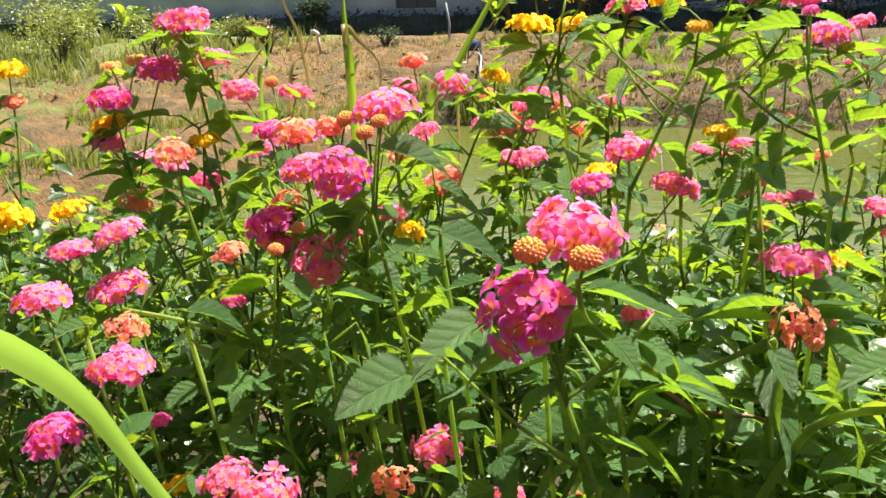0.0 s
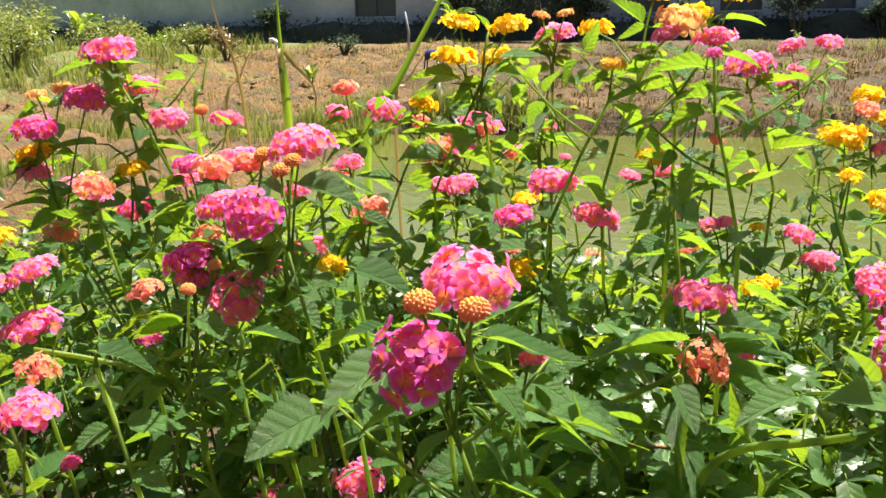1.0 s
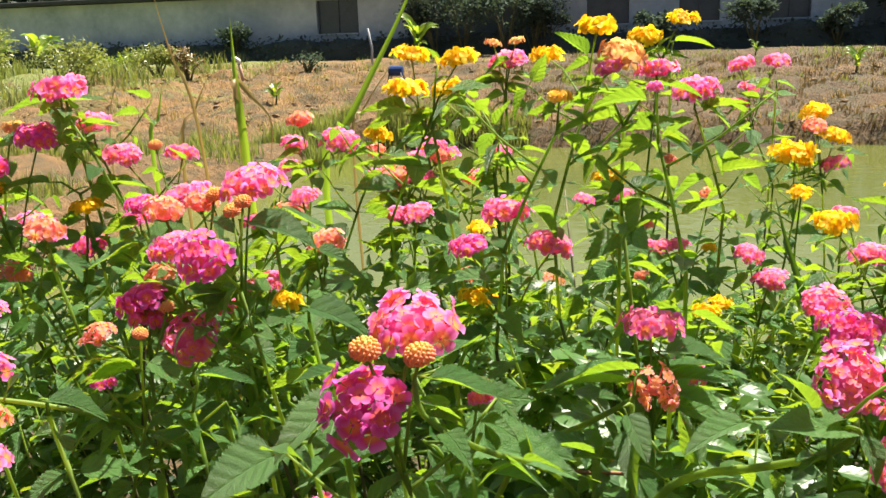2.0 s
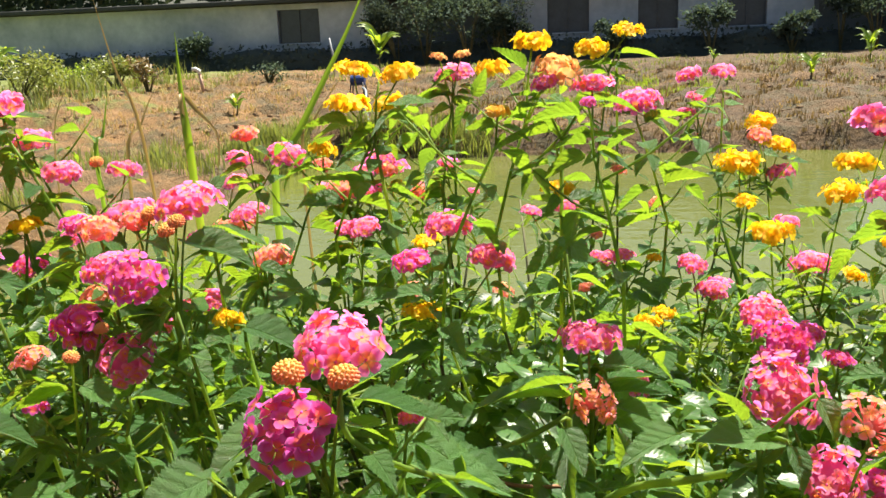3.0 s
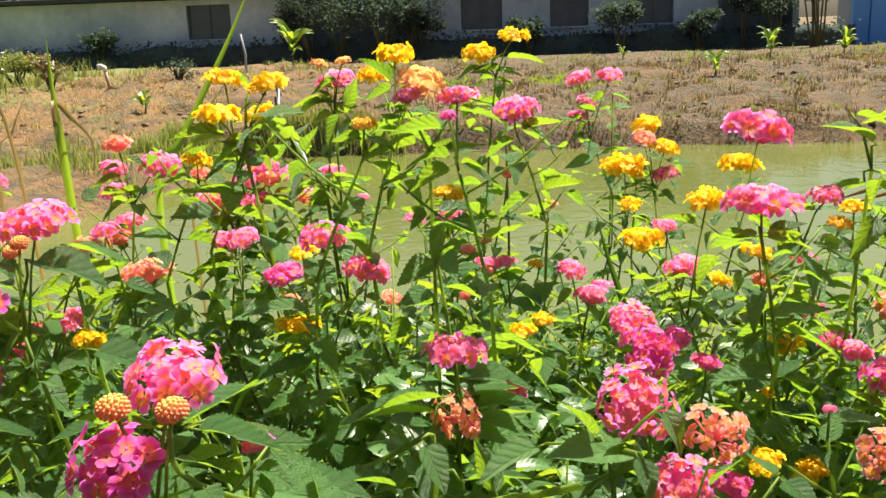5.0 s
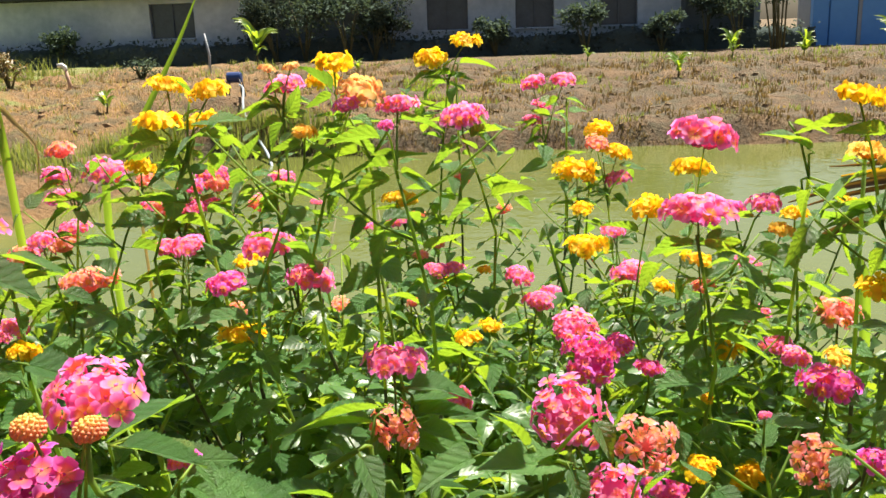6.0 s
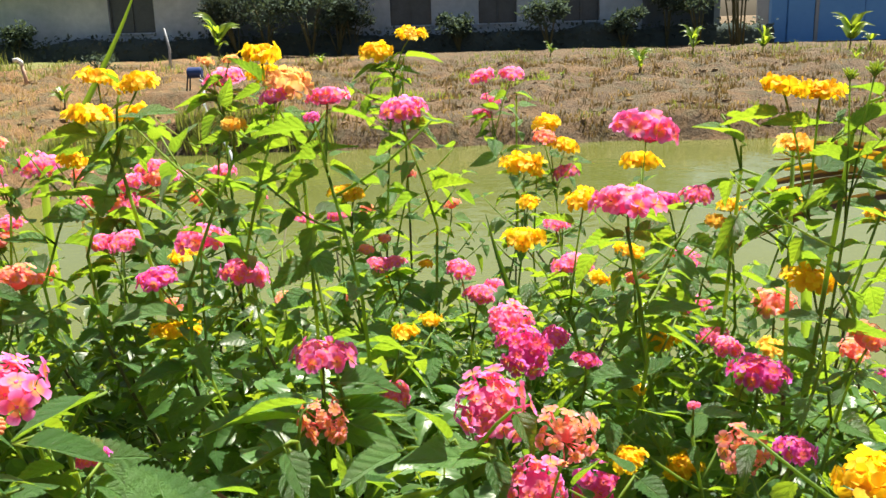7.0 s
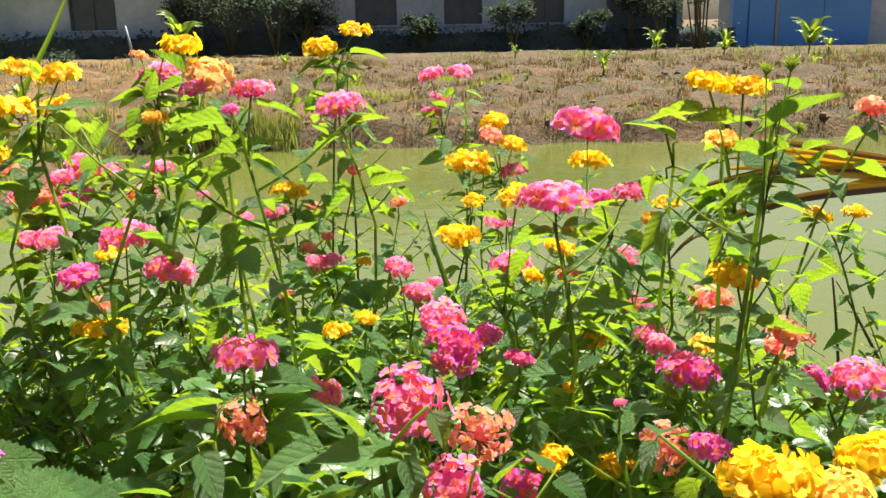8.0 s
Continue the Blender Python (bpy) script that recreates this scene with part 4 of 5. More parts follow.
lantana([(0.627, 0.453, 0.888, 0.034, "pink"), (0.601, 0.453, 0.886, 0.024, "magenta")], "upright lantana stem with two pink and magenta flower heads", leaf=0.027, leaves=0.2)
lantana([(0.503, 0.409, 0.870, 0.033, "coral", (0.05, -0.75, 0.65)), (0.494, 0.326, 0.912, 0.018, "magenta")], "upright lantana stem with two coral and magenta flower heads", leaf=0.027, leaves=0.1, close=True)
lantana([(0.497, 0.500, 0.814, 0.025, "yellow")], "low lantana stem with a single golden yellow flower head", leaf=0.027, leaves=0.2)
lantana([(0.454, 0.184, 0.977, 0.024, "yellow"), (0.473, 0.182, 0.972, 0.019, "pale")], "upright lantana stem with two golden yellow and pale yellow flower heads", leaf=0.027, leaves=0.1, close=True)
lantana([(0.507, 0.228, 0.957, 0.023, "yellow")], "upright lantana stem with a single golden yellow flower head", leaf=0.027, leaves=0.1, close=True)
lantana([(0.384, 0.342, 0.888, 0.032, "pink", (0.05, -0.75, 0.65)), (0.365, 0.359, 0.922, 0.038, "pink", (0.05, -0.75, 0.65)), (0.396, 0.331, 0.921, 0.030, "coral", (0.2, -0.6, 0.75))], "upright lantana stem with three pink and coral flower heads", leaf=0.027, leaves=0.1, close=True)
lantana([(0.432, 0.438, 0.835, 0.032, "magenta", (0.05, -0.75, 0.65))], "upright lantana stem with a single pink flower head", leaf=0.027, leaves=0.1, close=True)
lantana([(0.395, 0.498, 0.897, 0.035, "magenta", (0.05, -0.75, 0.65)), (0.389, 0.537, 0.906, 0.033, "pink"), (0.417, 0.542, 0.888, 0.025, "magenta")], "upright lantana stem with three magenta and pink flower heads", leaf=0.027, leaves=0.2)
lantana([(0.444, 0.557, 0.866, 0.020, "magenta")], "upright lantana stem with a single magenta flower head")
lantana([(0.496, 0.556, 0.879, 0.023, "yellow")], "upright lantana stem with a single golden yellow flower head")
lantana([(0.277, 0.440, 0.921, 0.038, "pink"), (0.279, 0.412, 0.893, 0.030, "coral", (0.05, -0.7, 0.7))], "upright lantana stem with two pink and coral flower heads", leaf=0.027, leaves=0.2, close=True)
lantana([(0.309, 0.558, 0.847, 0.028, "pink")], "low lantana stem with a single pink flower head")
lantana([(0.308, 0.696, 0.904, 0.019, "pink"), (0.334, 0.708, 0.898, 0.013, "yellow"), (0.297, 0.695, 0.903, 0.019, "pink")], "upright lantana stem with three pink and golden yellow flower heads")
lantana([(0.255, 0.933, 0.919, 0.024, "yellow"), (0.256, 0.955, 0.914, 0.021, "yellow"), (0.245, 0.906, 0.928, 0.026, "yellow")], "upright lantana stem with three golden yellow flower heads")
lantana([(0.440, 0.406, 0.869, 0.018, "yellow")], "upright lantana stem with a single golden yellow flower head", leaf=0.027, leaves=0.1)
lantana([(0.760, 0.792, 0.910, 0.025, "yellow"), (0.797, 0.790, 0.911, 0.025, "yellow")], "upright lantana stem with two golden yellow flower heads")
lantana([(0.789, 0.764, 1.012, 0.031, "coral")], "tall lantana stem with a single coral flower head", leaves=0.45)
lantana([(-0.021, 0.374, 0.900, 0.016, "magenta"), (0.012, 0.394, 0.937, 0.009, "knob"), (0.019, 0.352, 0.936, 0.009, "knob")], "upright lantana stem with three magenta and budding flower heads", leaf=0.027, leaves=0.1)
lantana([(0.034, 0.610, 0.923, 0.033, "coral")], "upright lantana stem with a single coral flower head")
lantana([(0.318, 0.563, 0.889, 0.020, "yellow")], "upright lantana stem with a single golden yellow flower head")
lantana([(0.294, 0.746, 0.888, 0.020, "pink")], "upright lantana stem with a single pink flower head")
lantana([(0.337, 0.637, 0.872, 0.017, "yellow")], "upright lantana stem with a single golden yellow flower head")
lantana([(0.559, 0.692, 0.861, 0.024, "pink")], "upright lantana stem with a single pink flower head")
lantana([(0.261, 1.067, 0.874, 0.021, "coral")], "upright lantana stem with a single coral flower head")
lantana([(0.315, 0.976, 0.933, 0.021, "coral")], "upright lantana stem with a single coral flower head")
lantana([(0.365, 1.063, 0.879, 0.024, "coral")], "upright lantana stem with a single coral flower head")
lantana([(-0.087, 0.544, 0.957, 0.026, "pink")], "upright lantana stem with a single pink flower head")
lantana([(0.014, 0.404, 0.971, 0.028, "pink"), (-0.017, 0.441, 0.942, 0.021, "coral"), (0.027, 0.435, 0.993, 0.012, "knob"), (0.001, 0.423, 0.987, 0.025, "coral")], "upright lantana stem with four pink and coral flower heads", leaf=0.027, leaves=0.1)
lantana([(-0.010, 0.507, 0.979, 0.023, "pink"), (-0.017, 0.475, 0.949, 0.018, "yellow"), (0.022, 0.521, 0.918, 0.022, "pink"), (0.039, 0.511, 0.968, 0.018, "coral")], "upright lantana stem with four pink and golden yellow flower heads", leaf=0.027, leaves=0.2)
lantana([(0.043, 0.737, 0.978, 0.020, "coral"), (0.072, 0.764, 0.967, 0.026, "pink"), (0.095, 0.770, 0.967, 0.023, "coral"), (0.055, 0.753, 0.953, 0.035, "coral")], "upright lantana stem with four coral and pink flower heads")
lantana([(-0.211, 0.590, 1.019, 0.018, "flat"), (-0.232, 0.583, 1.015, 0.015, "flat")], "tall lantana stem with two fading coral flower heads", leaves=0.45)
lantana([(0.198, 0.797, 0.843, 0.024, "coral")], "low lantana stem with a single coral flower head")
lantana([(0.271, 0.879, 0.869, 0.019, "coral"), (0.289, 0.896, 0.876, 0.016, "coral")], "upright lantana stem with two coral flower heads")
lantana([(0.294, 0.927, 0.825, 0.019, "yellow")], "low lantana stem with a single golden yellow flower head")
lantana([(0.473, 0.865, 0.894, 0.019, "pink")], "upright lantana stem with a single pink flower head")
lantana([(0.056, 0.551, 0.940, 0.023, "coral"), (0.051, 0.516, 0.977, 0.019, "pink")], "upright lantana stem with two coral and pink flower heads")
lantana([(0.465, 0.488, 0.872, 0.009, "yellow")], "upright lantana stem with a single golden yellow flower head", leaf=0.027, leaves=0.2)
lantana([(0.483, 0.438, 0.883, 0.008, "pink")], "upright lantana stem with a single pink flower head", leaf=0.027, leaves=0.2)
lantana([(0.465, 1.017, 0.923, 0.020, "yellow")], "upright lantana stem with a single golden yellow flower head")
lantana([(0.153, 0.952, 0.915, 0.015, "pink")], "upright lantana stem with a single pink flower head")
lantana([(0.144, 0.810, 0.967, 0.027, "pink")], "upright lantana stem with a single pink flower head")
lantana([(0.080, 0.810, 0.974, 0.032, "pink")], "upright lantana stem with a single pink flower head")
lantana([(0.078, 0.753, 0.950, 0.025, "pink")], "upright lantana stem with a single pink flower head")
lantana([(0.067, 0.662, 1.002, 0.024, "yellow")], "tall lantana stem with a single golden yellow flower head", leaves=0.45)
lantana([(0.276, 0.640, 0.891, 0.013, "coral")], "upright lantana stem with a single coral flower head")
lantana([(0.016, 0.438, 0.988, 0.021, "coral")], "upright lantana stem with a single coral flower head", leaf=0.027, leaves=0.2)
lantana([(-0.034, 0.457, 0.983, 0.020, "magenta")], "upright lantana stem with a single magenta flower head", leaf=0.027, leaves=0.2)
lantana([(0.059, 0.452, 0.926, 0.011, "yellow")], "upright lantana stem with a single golden yellow flower head", leaf=0.027, leaves=0.2)
lantana([(-0.091, 0.441, 0.971, 0.025, "coral")], "upright lantana stem with a single coral flower head", leaf=0.027, leaves=0.2)

# a tall bare-topped stem with unopened buds, close to the path
lantana([(0.540, 0.379, 1.068, 0.012, "bud"), (0.529, 0.379, 1.066, 0.010, "bud"), (0.545, 0.376, 1.04, 0.008, "bud")], "tall thick green lantana stem with unopened buds", (-0.05, 0.0), leaf=0.022, leaves=0.4, thick=0.0007, gap=0.03)

# ---- sprigs whose broad leaves stand out among the flowers ----
def sprig(label, leaves):
    """A side shoot. leaves: (base, tip, breadth), in metres."""
    rng = random.Random(len(label) + int(1000 * abs(leaves[0][0][0])))
    mid = sum((Vector(b) for b, t, w in leaves), Vector()) / len(leaves)
    foot = Vector((mid.x + rng.uniform(-0.08, 0.08), mid.y + rng.uniform(0.05, 0.25), 0.0))
    thing = tagged(put("lantana_sprig", None, Matrix.Translation(foot)), label, "plant", "lantana sprigs")
    hub = mid - foot - Vector((0, 0, 0.008))
    line = bend((0, 0, 0), hub, 0.02)
    leafy(thing, line, rng, 0.01, 0.1, 0.026, 0.028)
    put("stem", mesh_from("stem", *tube(line, [0.0019 - 0.0001 * i for i in range(7)], 6), [STEM_BROWN, STEM], None, [int(i >= 30) for i in range(38)]), None, thing)
    for base, tip, broad in leaves:
        b, t = Vector(base) - foot, Vector(tip) - foot
        d = t - b
        s = d.length
        put("leaf", rng.choice(QUILTED), Matrix.Translation(b) @ frame_of(d, Vector((rng.gauss(0.12, 0.14), rng.gauss(0.25 if "lime" in label else -0.12, 0.16), 1))) @ Matrix.Diagonal((s, s * broad, s, 1)), thing)
        if (b - hub).length > 0.005:
            put("branch", mesh_from("branch", *tube([hub, hub.lerp(b, 0.6) + Vector((0, 0, 0.004)), b - d * 0.14], [0.001, 0.0009, 0.0008], 5), [STEM]), None, thing)
    return thing


sprig("broad sunlit lantana leaves below the magenta flower head", [((0.097, 0.328, 0.884), (0.066, 0.305, 0.873), 1.50), ((0.130, 0.334, 0.912), (0.102, 0.310, 0.894), 1.10)])
sprig("broad sunlit lantana leaves below the magenta flower head", [((0.166, 0.302, 0.915), (0.136, 0.277, 0.908), 1.10)])
sprig("broad sunlit lantana leaves below the magenta flower head", [((0.178, 0.344, 0.859), (0.143, 0.322, 0.857), 1.10)])
sprig("bright lime lantana leaves beside the pink flower head", [((0.198, 0.321, 0.948), (0.175, 0.294, 0.944), 1.20), ((0.185, 0.284, 0.945), (0.218, 0.281, 0.941), 1.00)])
sprig("bright lime lantana leaves beside the pink flower head", [((0.145, 0.284, 0.947), (0.131, 0.272, 0.946), 0.90)])
sprig("long sunlit lantana leaves on a side shoot", [((0.191, 0.346, 0.891), (0.240, 0.350, 0.883), 1.00), ((0.164, 0.336, 0.885), (0.150, 0.329, 0.885), 1.00), ((0.199, 0.343, 0.874), (0.228, 0.343, 0.869), 0.90), ((0.170, 0.339, 0.887), (0.184, 0.333, 0.866), 1.00)])
sprig("long lime lantana leaves beside the coral flower head", [((0.265, 0.420, 0.890), (0.220, 0.400, 0.902), 0.90), ((0.285, 0.388, 0.867), (0.316, 0.386, 0.872), 0.90), ((0.246, 0.386, 0.865), (0.215, 0.371, 0.883), 0.90)])
sprig("glossy veined lantana leaves round the coral flower head", [((0.287, 0.433, 0.876), (0.319, 0.429, 0.866), 1.10), ((0.283, 0.437, 0.891), (0.311, 0.439, 0.899), 1.10), ((0.264, 0.423, 0.861), (0.279, 0.410, 0.840), 1.10), ((0.276, 0.419, 0.835), (0.296, 0.415, 0.842), 1.20)])
sprig("glossy veined lantana leaves round the coral flower head", [((0.231, 0.405, 0.832), (0.223, 0.393, 0.824), 1.20)])
sprig("pale grey-green lantana leaves beside the bright pink flower head", [((0.343, 0.342, 0.914), (0.331, 0.339, 0.934), 1.10), ((0.374, 0.337, 0.927), (0.382, 0.328, 0.913), 1.10), ((0.359, 0.341, 0.905), (0.322, 0.328, 0.911), 1.10), ((0.362, 0.332, 0.907), (0.367, 0.318, 0.894), 1.30), ((0.320, 0.376, 0.891), (0.291, 0.361, 0.885), 1.00)])
sprig("broad lantana leaves near the soil", [((0.182, 0.324, 0.897), (0.240, 0.316, 0.901), 1.10)])
sprig("broad lantana leaves near the soil", [((0.264, 0.381, 0.890), (0.275, 0.367, 0.872), 1.10), ((0.270, 0.415, 0.901), (0.227, 0.401, 0.904), 0.90)])
sprig("broad lantana leaves near the soil", [((0.285, 0.438, 0.903), (0.318, 0.431, 0.907), 1.20), ((0.289, 0.435, 0.889), (0.321, 0.427, 0.892), 1.10), ((0.291, 0.433, 0.881), (0.318, 0.423, 0.877), 1.10)])
sprig("broad lantana leaves near the soil", [((0.043, 0.390, 0.880), (0.031, 0.372, 0.870), 1.20)])
sprig("dark and lime lantana leaves high on the tall stem", [((0.253, 0.526, 1.024), (0.219, 0.511, 1.019), 1.10), ((0.270, 0.516, 1.019), (0.296, 0.513, 1.026), 1.00), ((0.281, 0.523, 1.044), (0.308, 0.518, 1.041), 1.00), ((0.247, 0.521, 1.046), (0.230, 0.513, 1.051), 1.10), ((0.256, 0.522, 1.005), (0.230, 0.512, 1.002), 1.00)])
sprig("dark and lime lantana leaves high on the tall stem", [((0.261, 0.534, 0.968), (0.294, 0.526, 0.969), 1.00)])
sprig("lime lantana leaves below the golden flower heads", [((0.139, 0.580, 1.031), (0.172, 0.575, 1.026), 1.00), ((0.122, 0.583, 1.007), (0.101, 0.570, 1.003), 1.00), ((0.120, 0.578, 0.986), (0.076, 0.565, 0.991), 1.00), ((0.132, 0.587, 1.059), (0.126, 0.582, 1.071), 1.00)])
sprig("lime lantana leaf below the pink flower head", [((0.156, 0.788, 1.031), (0.116, 0.779, 1.035), 1.20)])
sprig("lime lantana leaf below the pink flower head", [((0.143, 0.789, 0.953), (0.185, 0.779, 0.958), 1.00)])
sprig("dark veined lantana leaf among the pink flower heads", [((0.047, 0.435, 0.976), (0.091, 0.423, 0.971), 1.00), ((0.026, 0.423, 0.936), (0.058, 0.414, 0.944), 1.00)])
sprig("lime lantana leaves beside the tall golden flower heads", [((0.534, 0.392, 1.038), (0.567, 0.388, 1.057), 0.80), ((0.551, 0.395, 1.056), (0.535, 0.391, 1.064), 1.00), ((0.551, 0.433, 1.039), (0.566, 0.419, 1.033), 0.90)])
sprig("lime lantana leaves beside the tall golden flower heads", [((0.548, 0.570, 1.012), (0.519, 0.566, 1.030), 1.10), ((0.539, 0.575, 1.029), (0.559, 0.566, 1.023), 1.10), ((0.539, 0.564, 0.985), (0.505, 0.554, 0.980), 0.90), ((0.568, 0.561, 0.980), (0.544, 0.555, 0.993), 1.10)])
sprig("lime lantana leaves beside the tall golden flower heads", [((0.564, 0.522, 1.026), (0.584, 0.514, 1.030), 1.00)])
sprig("lantana leaves below the golden bloom", [((0.317, 0.975, 1.060), (0.357, 0.971, 1.060), 1.00), ((0.308, 0.971, 1.048), (0.280, 0.962, 1.053), 1.10)])
sprig("lantana leaves below the golden bloom", [((0.460, 1.200, 1.000), (0.485, 1.193, 0.995), 1.20)])
sprig("lantana leaves on a flowering shoot", [((-0.172, 0.606, 1.037), (-0.216, 0.587, 1.039), 0.90), ((-0.174, 0.605, 1.036), (-0.140, 0.608, 1.037), 0.90)])
sprig("lantana leaves on a flowering shoot", [((-0.184, 0.585, 0.974), (-0.219, 0.568, 0.976), 0.80), ((-0.140, 0.596, 0.969), (-0.107, 0.600, 0.973), 1.00)])
sprig("lantana leaves on a flowering shoot", [((0.045, 0.363, 0.909), (0.075, 0.360, 0.908), 0.90), ((0.030, 0.362, 0.883), (0.046, 0.354, 0.875), 1.20)])
sprig("lantana leaves on a flowering shoot", [((-0.019, 0.323, 0.909), (0.014, 0.321, 0.909), 0.90)])
sprig("lantana leaves on a flowering shoot", [((-0.067, 0.308, 0.903), (-0.082, 0.292, 0.901), 1.00)])
sprig("lantana leaves on a flowering shoot", [((0.037, 0.496, 0.970), (0.074, 0.493, 0.961), 1.00)])
sprig("lantana leaves on a flowering shoot", [((0.094, 0.396, 0.937), (0.130, 0.396, 0.928), 1.00)])

def side_branch(label, points, radius, leaf):
    """A thick green shoot that bows out of the bed and carries leaf pairs."""
    first, back = Vector(points[0]), Vector(points[0]) - Vector(points[1])
    back = Vector((back.x, back.y, 0)).normalized()
    foot = Vector((first.x + back.x * 0.12, first.y + back.y * 0.12 + 0.05, 0.0))
    rng = random.Random(int(abs(points[0][0]) * 1000) + 7)
    thing = tagged(put("lantana_branch", None, Matrix.Translation(foot)), label, "plant", "lantana branches")
    line = [p - foot for p in smooth_line([foot, foot + Vector((-back.x * 0.05, -back.y * 0.05, first.z * 0.55)), first + back * 0.05 - Vector((0, 0, 0.12)), first + back * 0.02 - Vector((0, 0, 0.025)), *points], 26)]
    put("stem", mesh_from("stem", *tube(line, [radius * (1.3 - 0.5 * i / 25) for i in range(26)], 8), [STEM]), None, thing)
    leafy(thing, line[12:], rng, 0.01, 0.12, leaf, 0.022, 0.2)
    return thing


side_branch("thick lime-green lantana branch below the bright pink flower head", [(0.295, 0.372, 0.862), (0.32, 0.364, 0.872), (0.345, 0.354, 0.884), (0.36, 0.345, 0.898), (0.365, 0.355, 0.912)], 0.0021, 0.026)
side_branch("thick lime-green lantana branch below the magenta flower head", [(0.236, 0.4, 0.835), (0.226, 0.335, 0.882), (0.208, 0.27, 0.922), (0.19, 0.25, 0.944), (0.185, 0.256, 0.958)], 0.0013, 0.022)
side_branch("curved green lantana branch below the coral flower head", [(0.215, 0.432, 0.846), (0.236, 0.425, 0.86), (0.258, 0.413, 0.878), (0.27, 0.418, 0.884), (0.277, 0.428, 0.879)], 0.0017, 0.02)
side_branch("bowed yellowish-green lantana branch over the dark hollow", [(0.01, 0.41, 0.842), (-0.015, 0.385, 0.868), (-0.04, 0.36, 0.888), (-0.07, 0.342, 0.9)], 0.0016, 0.02)

# ---- leafy shoots without flowers ----
SHOOTS = []
for k in range(10):
    rng = random.Random(300 + k)
    shoot = tagged(put("lantana_shoot", None, pose(0, 0, -5)), "leafy green lantana shoot without flowers", "plant", "lantana shoots")
    line = bend((0, 0, 0), (rng.uniform(-0.06, 0.06), rng.uniform(-0.06, 0.06), 0.4), rng.uniform(-0.03, 0.03))
    put("stem", mesh_from("stem", *tube(line, [0.0017 - 0.00016 * i for i in range(7)], 6), [STEM_BROWN, STEM], None, [int(i >= 24) for i in range(38)]), None, shoot)
    leafy(shoot, line, rng, 0.003, 0.24, rng.uniform(0.026, 0.036), gap=0.024)
    SHOOTS.append(shoot)


def step01(v, lo, width):
    return min(1.0, max(0.0, (v - lo) / width))


def canopy(x, y):
    """Height of the leafy mass: a level crown in the middle, a dark hollow to the west, lower growth to the east."""
    front = 1.35 - 1.25 * step01(x, 0.1, 0.13) + 0.55 * step01(x, 0.39, 0.08)
    z = 0.845 + 0.055 * lump(x, y, 0.22, 9) + 0.04 * lump(x, y, 0.08, 4)
    z -= front * max(0.0, 0.67 - y) + 1.2 * max(0.0, 0.37 - y)
    z -= 0.1 * (1 - step01(x, 0.12, 0.1)) * (1 - step01(y, 0.51, 0.15))
    z -= 0.42 * max(0.0, y - 0.72) + 0.09 * step01(x, 0.55, 0.15) * step01(y, 0.55, 0.2)
    return z


def clear_of_blooms(x, y, z):
    """False in the light airy space before a flower head."""
    return (int(x * 80 + 800), int(y * 80 + 800), int(z * 80 + 800)) not in BLOOM_AIR


rng = random.Random(42)
placed = 0
while placed < 52:
    x, y = rng.uniform(-0.7, 1.2), rng.uniform(0.36, 0.85)
    if x < 0.22 and y < 0.6:
        continue
    top = canopy(x, y) + rng.uniform(-0.1, 0.035)
    src = SHOOTS[placed % len(SHOOTS)]
    m = pose(x, y, top - 0.4, rng.uniform(-14, 14), rng.uniform(-14, 14), rng.uniform(0, 360))
    if placed < len(SHOOTS):
        src.matrix_basis = m
    else:
        copy_thing(src, m)
    placed += 1


def leaf_uvs(me):
    uv = np.zeros((len(me.vertices), 2))
    for lp, d in zip(me.loops, me.uv_layers[0].data):
        uv[lp.vertex_index] = d.uv
    return uv


def leaf_mass(name, count, where, lo, hi, mat, seed, label, stations=9, lean=(0.1, 0.25), sway=0.5, across=1):
    """A mass of lantana leaves too many to count; where(rng): place."""
    rng = random.Random(seed)
    kinds = []
    for i in range(3):
        me = leaf_mesh("low", random.Random(8 + i), stations, 0.26, 0.15 + 0.15 * i, 0.25, mat, across)
        kinds.append((np.array([v.co[:] for v in me.vertices]), [tuple(p.vertices) for p in me.polygons], [p.material_index for p in me.polygons], leaf_uvs(me)))
        bpy.data.meshes.remove(me)
    allv, allf, slots, alluv, o = [], [], [], [], 0
    for _ in range(count):
        x, y, z = where(rng)
        a = rng.uniform(0, 6.28)
        d = Vector((math.cos(a), math.sin(a), rng.uniform(-0.55, 0.25)))
        s = rng.uniform(lo, hi)
        sv, sf, sm, su = rng.choice(kinds)
        m = np.array(Matrix.Translation((x, y, z)) @ frame_of(d, Vector((rng.gauss(lean[0], sway * 0.8), rng.gauss(lean[1], sway), 1.0))))
        allv.append(sv * s @ m[:3, :3].T + m[:3, 3])
        allf += [tuple(i + o for i in q) for q in sf]
        slots += sm
        alluv.append(su)
        o += len(sv)
    me = mesh_from(name, np.concatenate(allv), allf, [mat, STEM], np.concatenate(alluv), slots)
    return tagged(put(name, me), label, "foliage", kind="stuff")


def in_bed(x, y):
    """The uneven outline of the bed."""
    return ((x - 0.3) / 1.65) ** 2 + ((y - 0.72) / 0.85) ** 2 < 1.0 + 0.3 * lump(x, y, 0.35, 21) + 0.2 * lump(x, y, 0.12, 22)


def in_hollow(x, y):
    """The dark hollow in the west of the bed, where little grows."""
    return x < 0.14 and y < 0.57


